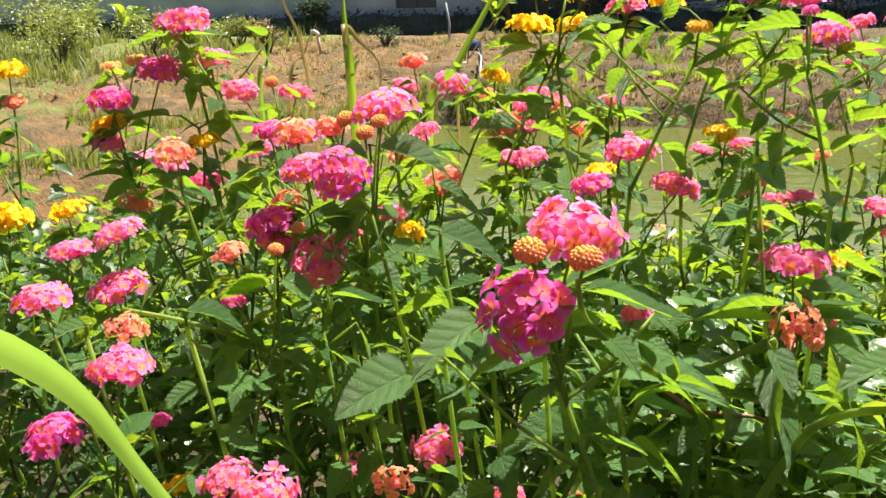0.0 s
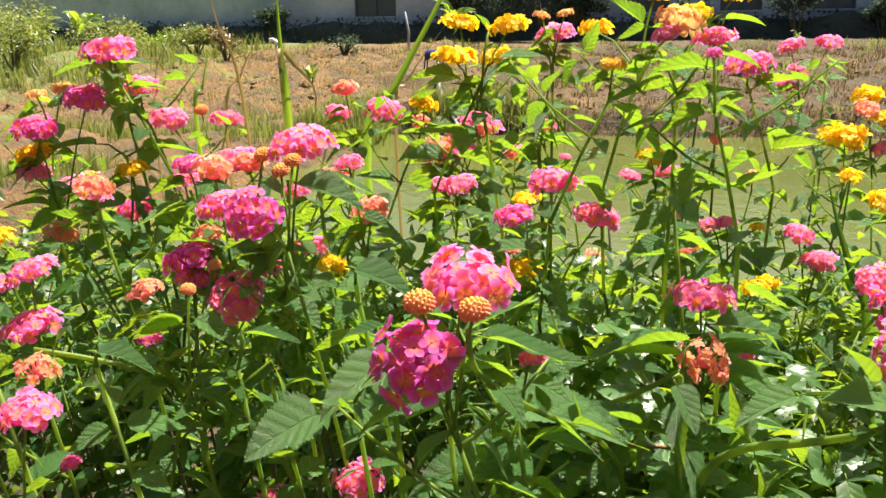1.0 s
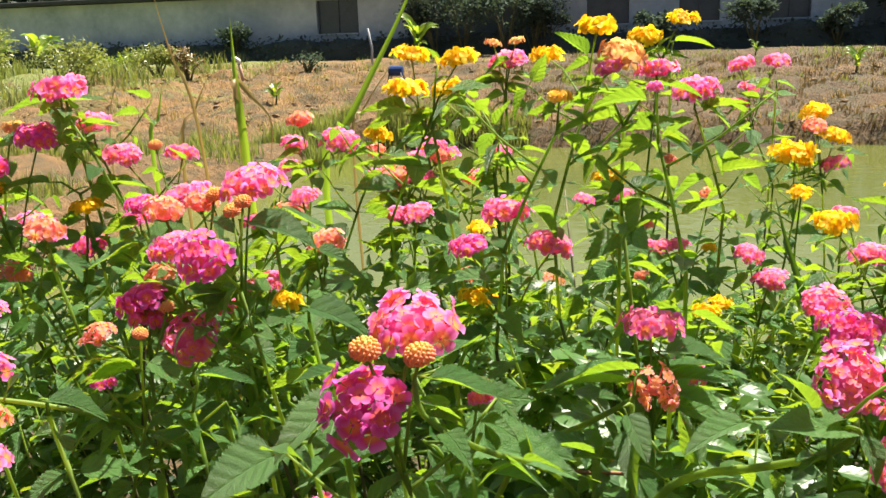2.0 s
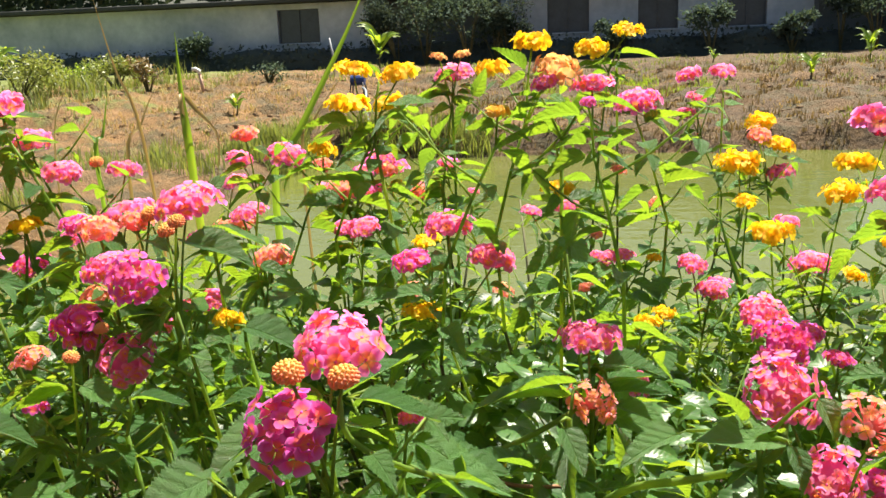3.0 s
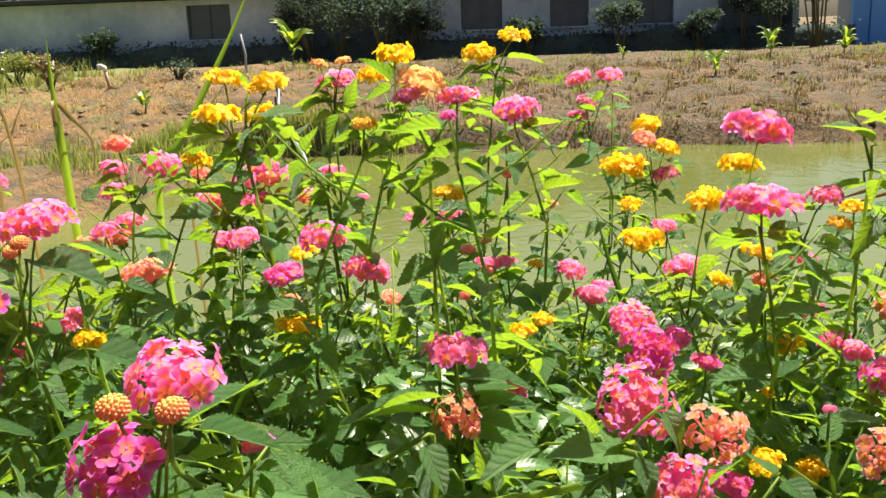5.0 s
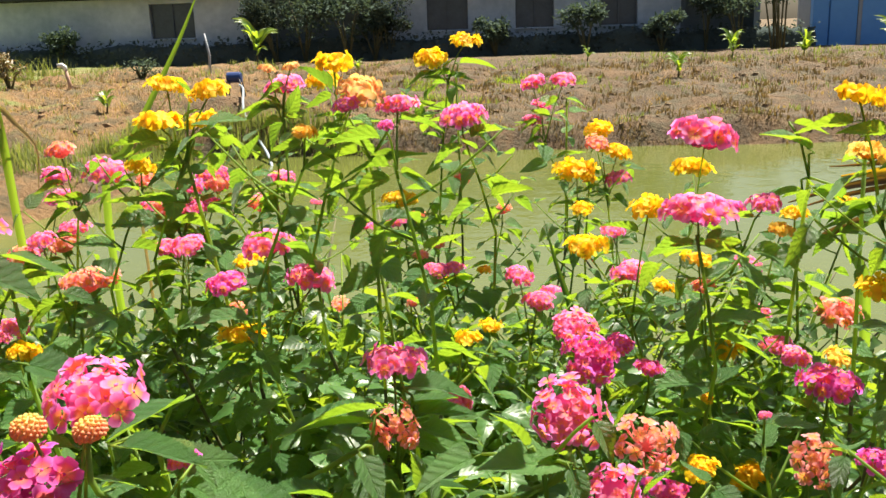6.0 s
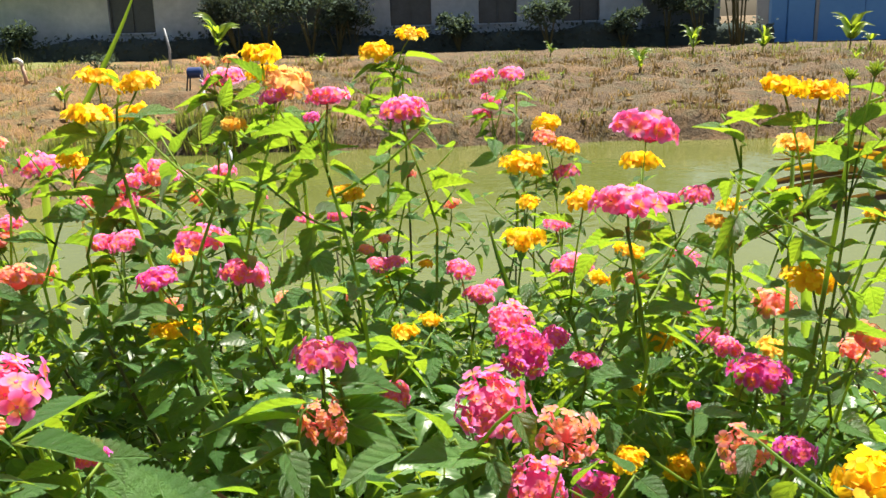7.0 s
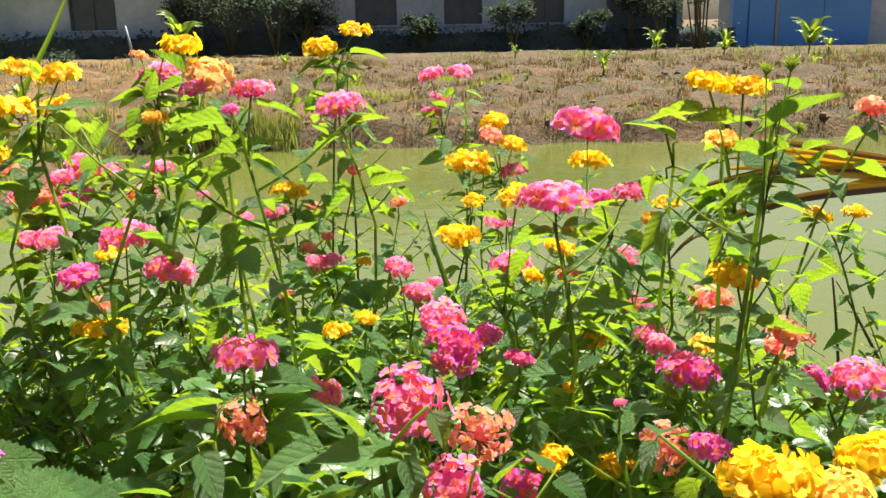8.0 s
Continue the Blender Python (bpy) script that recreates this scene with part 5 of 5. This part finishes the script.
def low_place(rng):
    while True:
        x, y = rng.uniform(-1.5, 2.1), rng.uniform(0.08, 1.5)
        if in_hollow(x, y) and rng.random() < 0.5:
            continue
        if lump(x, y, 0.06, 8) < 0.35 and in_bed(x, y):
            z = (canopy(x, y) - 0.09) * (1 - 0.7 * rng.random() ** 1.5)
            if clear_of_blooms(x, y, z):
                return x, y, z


def back_place(rng):
    while True:
        x, y = rng.uniform(-1.5, 2.1), rng.uniform(0.8, 1.6)
        if in_bed(x, y):
            return x, y, canopy(x, y) + 0.02 - 0.4 * rng.random() ** 1.3 + 0.03 * lump(x, y, 0.05, 2)


_twigs = []
_tr = random.Random(17)
while len(_twigs) < 760:
    x, y = _tr.uniform(-1.3, 1.8), _tr.uniform(0.42, 1.25)
    if in_bed(x, y):
        z = canopy(x, y)
        _twigs.append((Vector((x, y, z - 0.16)), Vector((x + _tr.uniform(-0.1, 0.1), y + _tr.uniform(-0.06, 0.06), z + _tr.uniform(-0.03, 0.06)))))


def twig_place(rng):
    while True:
        a, b = rng.choice(_twigs)
        p = a.lerp(b, rng.random() ** 0.6)
        if clear_of_blooms(*p):
            return p


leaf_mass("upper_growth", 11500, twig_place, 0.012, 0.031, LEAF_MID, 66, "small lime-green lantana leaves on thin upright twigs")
tagged(put("upper_twigs", mesh_from("upper_twigs", *joined([tube([a, a.lerp(b, 0.5) + Vector((0.006, 0, 0)), b], [0.0011, 0.0009, 0.0007], 4) for a, b in _twigs]), [STEM])), "thin green upright lantana twigs", "twigs", kind="stuff")
def mid_place(rng):
    while True:
        x, y = rng.uniform(-1.3, 1.8), rng.uniform(0.28, 1.0)
        if in_hollow(x, y) and rng.random() < 0.65:
            continue
        if lump(x, y, 0.06, 13) < (0.02 if y < 0.6 else 0.15) and in_bed(x, y):
            z = canopy(x, y) + 0.015 - 0.2 * rng.random() ** 1.2
            if clear_of_blooms(x, y, z):
                return x, y, z


def front_place(rng):
    """On the sunny crown that the path passes closest."""
    while True:
        x, y = rng.uniform(-0.3, 1.0), rng.uniform(0.3, 0.66)
        if in_hollow(x, y) and rng.random() < 0.8:
            continue
        z = canopy(x, y) + 0.012 - 0.075 * rng.random()
        if lump(x, y, 0.05, 27) < 0.12 and clear_of_blooms(x, y, z):
            return x, y, z



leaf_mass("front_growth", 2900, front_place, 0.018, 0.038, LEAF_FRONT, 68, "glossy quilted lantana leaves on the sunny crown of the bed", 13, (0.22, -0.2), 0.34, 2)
leaf_mass("mid_growth", 8500, mid_place, 0.014, 0.034, LEAF_MID, 67, "dense toothed lantana leaves, inner shade put into their colour")
leaf_mass("low_growth", 19000, low_place, 0.018, 0.036, LEAF_SHADED, 63, "dense lantana leaves near the soil, shade put into their colour", 6)
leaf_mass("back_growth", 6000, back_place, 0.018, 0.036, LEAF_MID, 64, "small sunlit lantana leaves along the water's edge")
rng = random.Random(65)
# bare twigs among the low growth
tw = []
for k in range(420):
    x, y = rng.uniform(-0.7, 1.2), rng.uniform(0.2, 1.4)
    a, l = rng.uniform(0, 6.28), rng.uniform(0.1, 0.3)
    z = rng.uniform(0.0, 0.55)
    tw.append(tube([(x, y, z), (x + 0.4 * l * math.cos(a), y + 0.4 * l * math.sin(a), z + l * 0.7), (x + 0.6 * l * math.cos(a), y + 0.6 * l * math.sin(a), z + l)], [0.0028, 0.0022, 0.0015], 4))
tagged(put("twigs", mesh_from("twigs", *joined(tw), [STEM_BROWN])), "tangle of thin woody lantana twigs", "twigs", kind="stuff")


# ---- long grass blades among the lantana ----
STRAW = leaf_material("straw_blade", (0.36, 0.24, 0.09), (0.56, 0.43, 0.2), (0.55, 0.42, 0.15), veins=False, pass_through=0.3)
BLADE_DARK = leaf_material("dark_blade", (0.03, 0.09, 0.02), (0.05, 0.13, 0.02), (0.15, 0.32, 0.02), veins=False, pass_through=0.3)

LIME = leaf_material("lime_blade", (0.15, 0.3, 0.04), (0.2, 0.38, 0.06), (0.42, 0.72, 0.1), veins=False, pass_through=0.5, gloss=0.5)


def ribbon(points, width, mat, fold=0.25, name="blade", pointed=True, facing=(0.1, -1, 0.25), blunt=0.05, taper=0.35):
    """A blade whose first point is its tip."""
    line = smooth_line(points, 22)
    vs, fs = [], []
    n = len(line)
    for i, p in enumerate(line):
        d = (line[min(i + 1, n - 1)] - line[max(i - 1, 0)]).normalized()
        f = Vector(facing)
        side = d.cross(f).normalized()
        up = side.cross(d)
        u = i / (n - 1)
        w = width * (min(1.0, blunt + 2.2 * u) if pointed else 1.0) * (1 - taper * max(0.0, u - 0.4))
        for s in (-1, -0.5, 0, 0.5, 1):
            vs.append(p + side * w * 0.5 * s + up * fold * w * abs(s))
        if i:
            fs += [((i - 1) * 5 + k, i * 5 + k, i * 5 + k + 1, (i - 1) * 5 + k + 1) for k in range(4)]
    return mesh_from(name, vs, fs, [mat])


def grass(label, blades, root=None, fold=0.2, taper=0.35, facing=(0.1, -1, 0.25), blunt=0.05):
    """A tuft. blades: (points from tip downwards, width, material)."""
    last = Vector(blades[0][0][-1])
    tuft = tagged(new("grass_tuft"), label, "grass", "long grass")
    for pts, width, mat in blades:
        e = Vector(pts[-1])
        low = Vector(root) if root else Vector((e.x * 0.7 + last.x * 0.3, e.y + 0.02, 0.0))
        line = [*pts, e.lerp(low, 0.4) + Vector((0.01, 0, 0)), low]
        blade = put("blade", ribbon(line, width, mat, fold, taper=taper, facing=facing, blunt=blunt), None, tuft)
        if 0.008 < width < 0.012:
            rib = smooth_line(line, 22)
            put("midrib", mesh_from("midrib", *tube(rib, [width * (0.004 + 0.006 * i / 21) for i in range(22)], 5), [mat]), None, blade)
    return tuft


grass("tall bright green grass blades, one bent over and dry", [
    ([(-0.132, 0.840, 1.100), (-0.125, 0.826, 1.038), (-0.112, 0.807, 0.952)], 0.0085, GRASS),
    ([(-0.081, 0.792, 0.957), (-0.081, 0.802, 0.998), (-0.109, 0.824, 1.021), (-0.126, 0.828, 1.036), (-0.12, 0.815, 0.99)], 0.0055, STRAW),
    ([(-0.216, 0.838, 1.141), (-0.193, 0.824, 1.068), (-0.159, 0.806, 0.973)], 0.0034, STRAW),
    ([(-0.162, 0.843, 1.044), (-0.175, 0.833, 1.010), (-0.187, 0.816, 0.946)], 0.004, STRAW),
    ([(-0.211, 0.836, 1.040), (-0.215, 0.826, 1.001), (-0.218, 0.813, 0.950)], 0.005, GRASS)])
grass("leaning green grass blade behind the golden flower heads", [
    ([(0.046, 0.958, 1.155), (0.017, 0.940, 1.087), (-0.033, 0.909, 0.987), (-0.058, 0.892, 0.928)], 0.009, GRASS),
    ([(0.02, 0.95, 1.06), (-0.02, 0.93, 1.0), (-0.03, 0.91, 0.95)], 0.0035, STRAW)])
grass("thin dry brown grass stalk", [([(-0.288, 0.915, 1.067), (-0.311, 0.887, 0.964)], 0.0028, STRAW)])
grass("broad lime-green grass blade arching close by, its tip bent down", [([(0.094, 0.149, 0.901), (0.065, 0.158, 0.922), (0.045, 0.167, 0.934), (0.020, 0.174, 0.944), (-0.009, 0.178, 0.951), (-0.035, 0.185, 0.957), (-0.08, 0.2, 0.958), (-0.14, 0.22, 0.93), (-0.19, 0.23, 0.82)], 0.0135, LIME)], (-0.24, 0.23, 0.0), 0.06, 0.0, (0.0, -1, 0.0), 0.3)
grass("bright green grass blade before the pond", [([(0.706, 0.901, 0.902), (0.717, 0.890, 0.859), (0.733, 0.875, 0.803)], 0.013, GRASS)])
grass("dark green grass blade between lantana stems", [([(0.385, 0.713, 0.938), (0.394, 0.705, 0.903), (0.407, 0.696, 0.862), (0.42, 0.69, 0.82)], 0.007, BLADE_DARK)], (0.5, 0.7, 0.0))

twig = tagged(put("dry_twig", mesh_from("dry_twig", *tube(smooth_line([(0.215, 0.43, 0.842), (0.229, 0.427, 0.834), (0.249, 0.431, 0.830), (0.267, 0.436, 0.827), (0.29, 0.45, 0.8), (0.3, 0.47, 0.7), (0.3, 0.48, 0.0)], 20), [0.0013] * 20, 6), [TWIG])), "thin reddish-brown dry twig among the leaves", "twig")

# ---- dried yellow palm frond hanging over the water ----
FROND_Y = leaf_material("yellow_frond", (0.62, 0.36, 0.02), (0.85, 0.55, 0.03), (0.8, 0.5, 0.02), veins=False, pass_through=0.3)
FROND_B = leaf_material("brown_frond", (0.1, 0.05, 0.02), (0.26, 0.15, 0.05), (0.3, 0.17, 0.03), veins=False, pass_through=0.2)
frond = tagged(new("palm_frond"), "dried yellow and brown palm frond drooping over the pond", "palm frond")
put("stalk", mesh_from("stalk", *tube(smooth_line([(0.92, 0.98, 0.915), (1.1, 1.0, 0.9), (1.35, 1.05, 0.72), (1.5, 1.15, 0.35), (1.56, 1.2, 0.0)], 20), [0.008 + 0.0004 * i for i in range(20)], 8), [FROND_B]), None, frond)
for pts, wd, mt in (
        ([(0.752, 1.001, 0.918), (0.825, 0.998, 0.923), (0.891, 0.992, 0.914), (1.06, 0.99, 0.905)], 0.022, FROND_Y),
        ([(0.87, 0.99, 0.893), (0.935, 0.986, 0.898), (1.06, 0.99, 0.9)], 0.02, FROND_Y),
        ([(0.760, 1.008, 0.948), (0.826, 1.004, 0.945), (0.936, 0.994, 0.927), (1.06, 1.0, 0.91)], 0.008, FROND_B),
        ([(0.75, 1.012, 0.936), (0.826, 1.008, 0.937), (0.936, 0.998, 0.922), (1.06, 1.0, 0.908)], 0.007, FROND_Y),
        ([(0.742, 1.012, 0.928), (0.826, 1.01, 0.93), (0.936, 1.0, 0.918), (1.06, 1.0, 0.906)], 0.008, FROND_B),
        ([(0.692, 0.997, 0.890), (0.752, 0.998, 0.906), (0.838, 0.997, 0.917), (0.957, 0.989, 0.914), (1.06, 0.995, 0.905)], 0.011, FROND_B),
        ([(0.7, 1.0, 0.881), (0.76, 1.0, 0.897), (0.85, 1.0, 0.908), (1.06, 0.995, 0.903)], 0.006, FROND_B),
        ([(0.661, 0.931, 0.826), (0.691, 0.937, 0.853), (0.751, 0.940, 0.880), (0.833, 0.940, 0.897), (0.941, 0.945, 0.904), (1.06, 0.99, 0.9)], 0.01, FROND_B),
        ([(0.7, 0.945, 0.85), (0.77, 0.945, 0.879), (0.84, 0.945, 0.893), (1.06, 0.99, 0.898)], 0.006, FROND_B)):
    put("leaflet", ribbon(pts, wd, mt, 0.3, "leaflet", blunt=0.12), None, frond)


# ---- the far bank: saplings, grass, posts and a small pump ----
def sapling(x, y, h, leaves, seed, label, mat=SAPLING, long=0.5):
    rng = random.Random(seed)
    z = ground_z(x, y)
    plant = tagged(put("sapling", None, pose(x, y, z - 0.02)), label, "sapling", "saplings on the bank")
    put("trunk", mesh_from("trunk", *tube([(0, 0, 0), (0.02, 0, h * 0.3), (0, 0.01, h * 0.62)], [0.018, 0.014, 0.008], 6), [STEM_BROWN]), None, plant)
    for k in range(leaves):
        a = 2.4 * k + rng.uniform(-0.3, 0.3)
        b = Vector((0, 0, h * rng.uniform(0.22, 0.6)))
        l = h * long * rng.uniform(0.7, 1.15)
        e = b + Vector((math.cos(a) * l * 0.8, math.sin(a) * l * 0.8, l * rng.uniform(0.15, 0.75)))
        m = b.lerp(e, 0.55) + Vector((0, 0, l * 0.18))
        put("leaf", ribbon([e, m, b.lerp(e, 0.12), b], l * 0.3, mat, 0.2, "leaf", facing=(0.1, -0.6, 1)), None, plant)
    return plant


sapling(4.23, 16.58, 0.62, 11, 1, "bright green young sapling on the bare bank")
sapling(6.37, 20.6, 0.8, 12, 2, "light green leafy sapling on the bank top")
sapling(8.29, 21.5, 0.72, 11, 3, "light green leafy sapling on the bank top")
sapling(10.5, 21.8, 1.15, 14, 4, "tall pale leafy sapling before the blue shutters")
sapling(8.72, 17.7, 0.48, 8, 5, "small green sapling on the bare bank")
sapling(10.4, 20.6, 0.5, 8, 6, "small green sapling on the bank top")
sapling(3.4, 22.5, 0.5, 8, 7, "small green sapling on the bank top")
sapling(-2.06, 20.9, 0.5, 9, 8, "small green sapling on the bank top")
sapling(2.71, 15.85, 0.2, 6, 9, "tiny green seedling on the bare bank")
sapling(-5.5, 14.64, 0.52, 9, 10, "small half-dry sapling on the sandy bank")
sapling(-4.75, 22.6, 1.3, 16, 11, "leafy green sapling before the whitewashed wall")
sapling(-13.9, 20.5, 1.3, 9, 12, "young plant with broad pale arching leaves", long=0.7)
sapling(-14.8, 20.0, 1.1, 9, 13, "young plant with broad pale arching leaves", long=0.7)
DRYLEAF = leaf_material("dry_leaf", (0.14, 0.1, 0.05), (0.22, 0.17, 0.07), (0.25, 0.18, 0.05), veins=False, pass_through=0.2)
far_shrub(-8.63, 17.8, 0.75, 0.75, 21, "small half-dry brown bush on the bank", DRYLEAF, 320, 0.1)
far_shrub(-6.5, 19.3, 0.7, 0.35, 22, "low grey-green bush on the bank top", SHRUB, 260, 0.08)
far_shrub(-11.2, 19.6, 0.9, 0.7, 23, "low green bush on the bank top", SAPLING, 300, 0.1)


def tufts(name, spots, seed, label, mat=GRASS, hmin=0.12, hmax=0.4, wide=0.012):
    """Standing grass too dense to count; spots(rng): x, y."""
    rng = random.Random(seed)
    vs, fs = [], []
    for x, y in spots(rng):
        z = max(ground_z(x, y), WATER_Z) - 0.02
        h = rng.uniform(hmin, hmax)
        a, lean = rng.uniform(0, 6.28), rng.uniform(0.05, 0.6) * h
        dx, dy = math.cos(a), math.sin(a)
        o = len(vs)
        for u, w in ((0, 1.0), (0.5, 0.8), (1.0, 0.0)):
            cx, cy, cz = x + dx * lean * u * u, y + dy * lean * u * u, z + h * u * (1 - 0.15 * u)
            vs += [(cx - dy * wide * w / 2, cy + dx * wide * w / 2, cz), (cx + dy * wide * w / 2, cy - dx * wide * w / 2, cz)]
        fs += [(o, o + 1, o + 3, o + 2), (o + 2, o + 3, o + 5, o + 4)]
    return tagged(put(name, mesh_from(name, vs, fs, [mat])), label, "grass", kind="stuff")


def clumped(n, x0, x1, y0, y1, size, level, need_land=True):
    def spots(rng):
        out = []
        while len(out) < n:
            x, y = rng.uniform(x0, x1), rng.uniform(y0, y1)
            if lump(x, y, size, 11) > level and (not need_land or pond_inside(x, y) < 0.05):
                out.append((x, y))
        return out
    return spots


tufts("bank_grass", clumped(5500, -19, -9.0, 13.5, 22, 0.9, 0.08), 1, "tall yellowish-green wild grass on the sandy ground", WILD, 0.12, 0.62, 0.024)
for k, (wx, wy, ww, wh) in enumerate(((-11.0, 17.0, 1.6, 1.0), (-12.6, 16.2, 1.8, 1.2), (-13.8, 18.0, 2.0, 1.4), (-10.2, 19.4, 1.2, 0.8), (-15.3, 17.0, 2.2, 1.6))):
    far_shrub(wx, wy, ww, wh, 40 + k, "soft yellowish-green weeds on the sandy bank", WILD, 1500, 0.085)
tufts("sand_grass", clumped(3600, -8, -3.2, 5.0, 12, 1.1, 0.12), 2, "short green and yellow grass on sandy soil", WILD, 0.08, 0.32, 0.014)
tufts("shore_grass", clumped(3500, -4.2, -0.9, 10.2, 12.3, 0.7, -0.2), 3, "green rushes at the pond's edge", WILD, 0.12, 0.42, 0.014)
tufts("shore_dark_grass", clumped(2600, -1.5, 9, 11.7, 12.3, 0.6, -0.1), 4, "dark short grass along the waterline", DRYLEAF, 0.03, 0.12, 0.014)
tufts("slope_straw", clumped(3200, -11, -1.5, 12.2, 19.5, 0.8, 0.16), 7, "dry straw-coloured grass over the sandy slope", STRAW, 0.04, 0.2, 0.014)
tufts("top_green", clumped(5000, -12, 16, 19.0, 24.0, 1.5, 0.0), 8, "short green grass behind the bank top", WILD, 0.06, 0.22, 0.02)
tufts("bank_top_grass", clumped(5000, -9, 15, 18.2, 21.5, 1.2, 0.15), 5, "sparse dry grass on the bank top", DRYLEAF, 0.05, 0.18, 0.012)
tufts("bank_weeds", clumped(11000, -3, 14.5, 12.1, 19.5, 0.5, 0.16), 9, "dead brown weeds in scattered tufts on the bare bank", DRYLEAF, 0.04, 0.16, 0.02)
tufts("bank_straw", clumped(6000, -10, 14.5, 12.1, 19.5, 0.45, 0.22), 10, "pale broken straw scattered over the bank", STRAW, 0.03, 0.1, 0.02)
tufts("bank_green", clumped(2500, -10, 14.5, 12.1, 19.0, 0.6, 0.3), 12, "low olive-green weeds in patches on the bank", WILD, 0.04, 0.15, 0.02)
tufts("slope_grass", clumped(1500, -1, 3.5, 14.5, 17.5, 0.9, 0.22), 6, "thin green grass patches on the bare slope", SAPLING, 0.05, 0.15, 0.012)

# clods of earth on the slope
CLOD = plain("earth_clod", (0.13, 0.085, 0.042), (0.24, 0.15, 0.075), 9.0, 0.95, 0.4, 0.01)
_c = random.Random(29)
cv, cf = [], []
for _ in range(2600):
    x, y = _c.uniform(-11, 14), 12.0 + 8 * _c.random() ** 1.2
    if pond_inside(x, y) > -0.1 or lump(x, y, 0.9, 33) < _c.uniform(-0.5, 0.35):
        continue
    r = 0.015 + 0.055 * _c.random() ** 2.5
    z = ground_z(x, y) + r * 0.12
    o = len(cv)
    n1 = [_c.uniform(0.7, 1.3) for _ in range(8)]
    for k in range(4):
        t = math.pi / 2 * k + _c.uniform(-0.3, 0.3)
        cv.append((x + math.cos(t) * r * n1[k] * 1.3, y + math.sin(t) * r * n1[k], z - r * 0.5))
    for k in range(4):
        t = math.pi / 2 * k + 0.4
        cv.append((x + math.cos(t) * r * n1[k + 4] * 0.8, y + math.sin(t) * r * n1[k + 4] * 0.7, z + r * 0.3 * n1[k]))
    cf += [(o + 4, o + 5, o + 6, o + 7)] + [(o + k, o + (k + 1) % 4, o + 4 + (k + 1) % 4, o + 4 + k) for k in range(4)]
tagged(put("clods", mesh_from("clods", cv, cf, [CLOD], smooth=False)), "crumbled brown clods of earth on the bank", "earth", kind="stuff")

PVC = plain("white_plastic", (0.68, 0.68, 0.66), (0.8, 0.8, 0.78), 6.0, 0.4, 0.05)
HOSE = plain("grey_hose", (0.2, 0.24, 0.28), (0.32, 0.36, 0.4), 6.0, 0.5, 0.05)
RUST = plain("pinkish_post", (0.45, 0.27, 0.2), (0.6, 0.4, 0.3), 8.0, 0.8)
PUMPBLUE = plain("blue_pump", (0.01, 0.03, 0.12), (0.02, 0.05, 0.18), 6.0, 0.4, 0.05)
DARKMETAL = plain("dark_metal", (0.02, 0.02, 0.025), (0.05, 0.05, 0.05), 9.0, 0.5, 0.1, 0.002, metal=0.5)
px_, py_ = -7.59, 18.2
post = tagged(put("pipe_post", None, pose(px_, py_, ground_z(px_, py_) - 0.03)), "short standing pipe with a white elbow on the bank", "pipe")
put("pipe", mesh_from("pipe", *tube([(0, 0, 0), (-0.03, 0, 0.2), (-0.06, 0, 0.4)], [0.034, 0.032, 0.032], 10), [RUST]), None, post)
put("elbow", mesh_from("elbow", *tube([(-0.06, 0, 0.39), (-0.07, 0, 0.46), (-0.12, -0.03, 0.5), (-0.2, -0.05, 0.49)], [0.042, 0.045, 0.043, 0.038], 10), [PVC]), None, post, "white plastic elbow")
pole = tagged(put("pole", mesh_from("pole", *tube([(0, 0, -0.05), (0.02, 0, 0.5), (-0.06, 0, 0.95)], [0.03, 0.028, 0.025], 8), [GREY]), pose(-5.4, 20.6, ground_z(-5.4, 20.6))), "thin grey leaning pole on the bank top", "pole")
qx, qy = -3.45, 15.0
pump = tagged(put("water_pump", None, pose(qx, qy, ground_z(qx, qy) + 0.02)), "small blue water pump on dark legs beside the pond", "pump")
b = bmesh.new()
bmesh.ops.create_cone(b, cap_ends=True, segments=14, radius1=0.09, radius2=0.09, depth=0.24, matrix=Matrix.Translation((0, 0, 0.3)) @ Matrix.Rotation(radians(90), 4, "Y"))
bmesh.ops.bevel(b, geom=[e for e in b.edges if e.calc_length() < 0.08], offset=0.015, segments=2, affect="EDGES")
part("motor", b, PUMPBLUE, pump)
for sx in (-0.1, 0.1):
    for sy in (-0.08, 0.08):
        put("leg", mesh_from("leg", *tube([(sx * 1.4, sy * 1.4, -0.06), (sx, sy, 0.27)], [0.014, 0.014], 6), [DARKMETAL]), None, pump)
tagged(put("hose", mesh_from("hose", *tube(smooth_line([(-3.35, 14.9, 0.3), (-3.2, 14.5, 0.25), (-3.0, 13.6, 0.0), (-2.6, 12.4, -0.2), (-2.2, 11.4, -0.4), (-2.0, 10.8, -0.62)], 30), [0.02] * 30, 8), [HOSE])), "pale grey hose running from the pump into the pond", "hose")
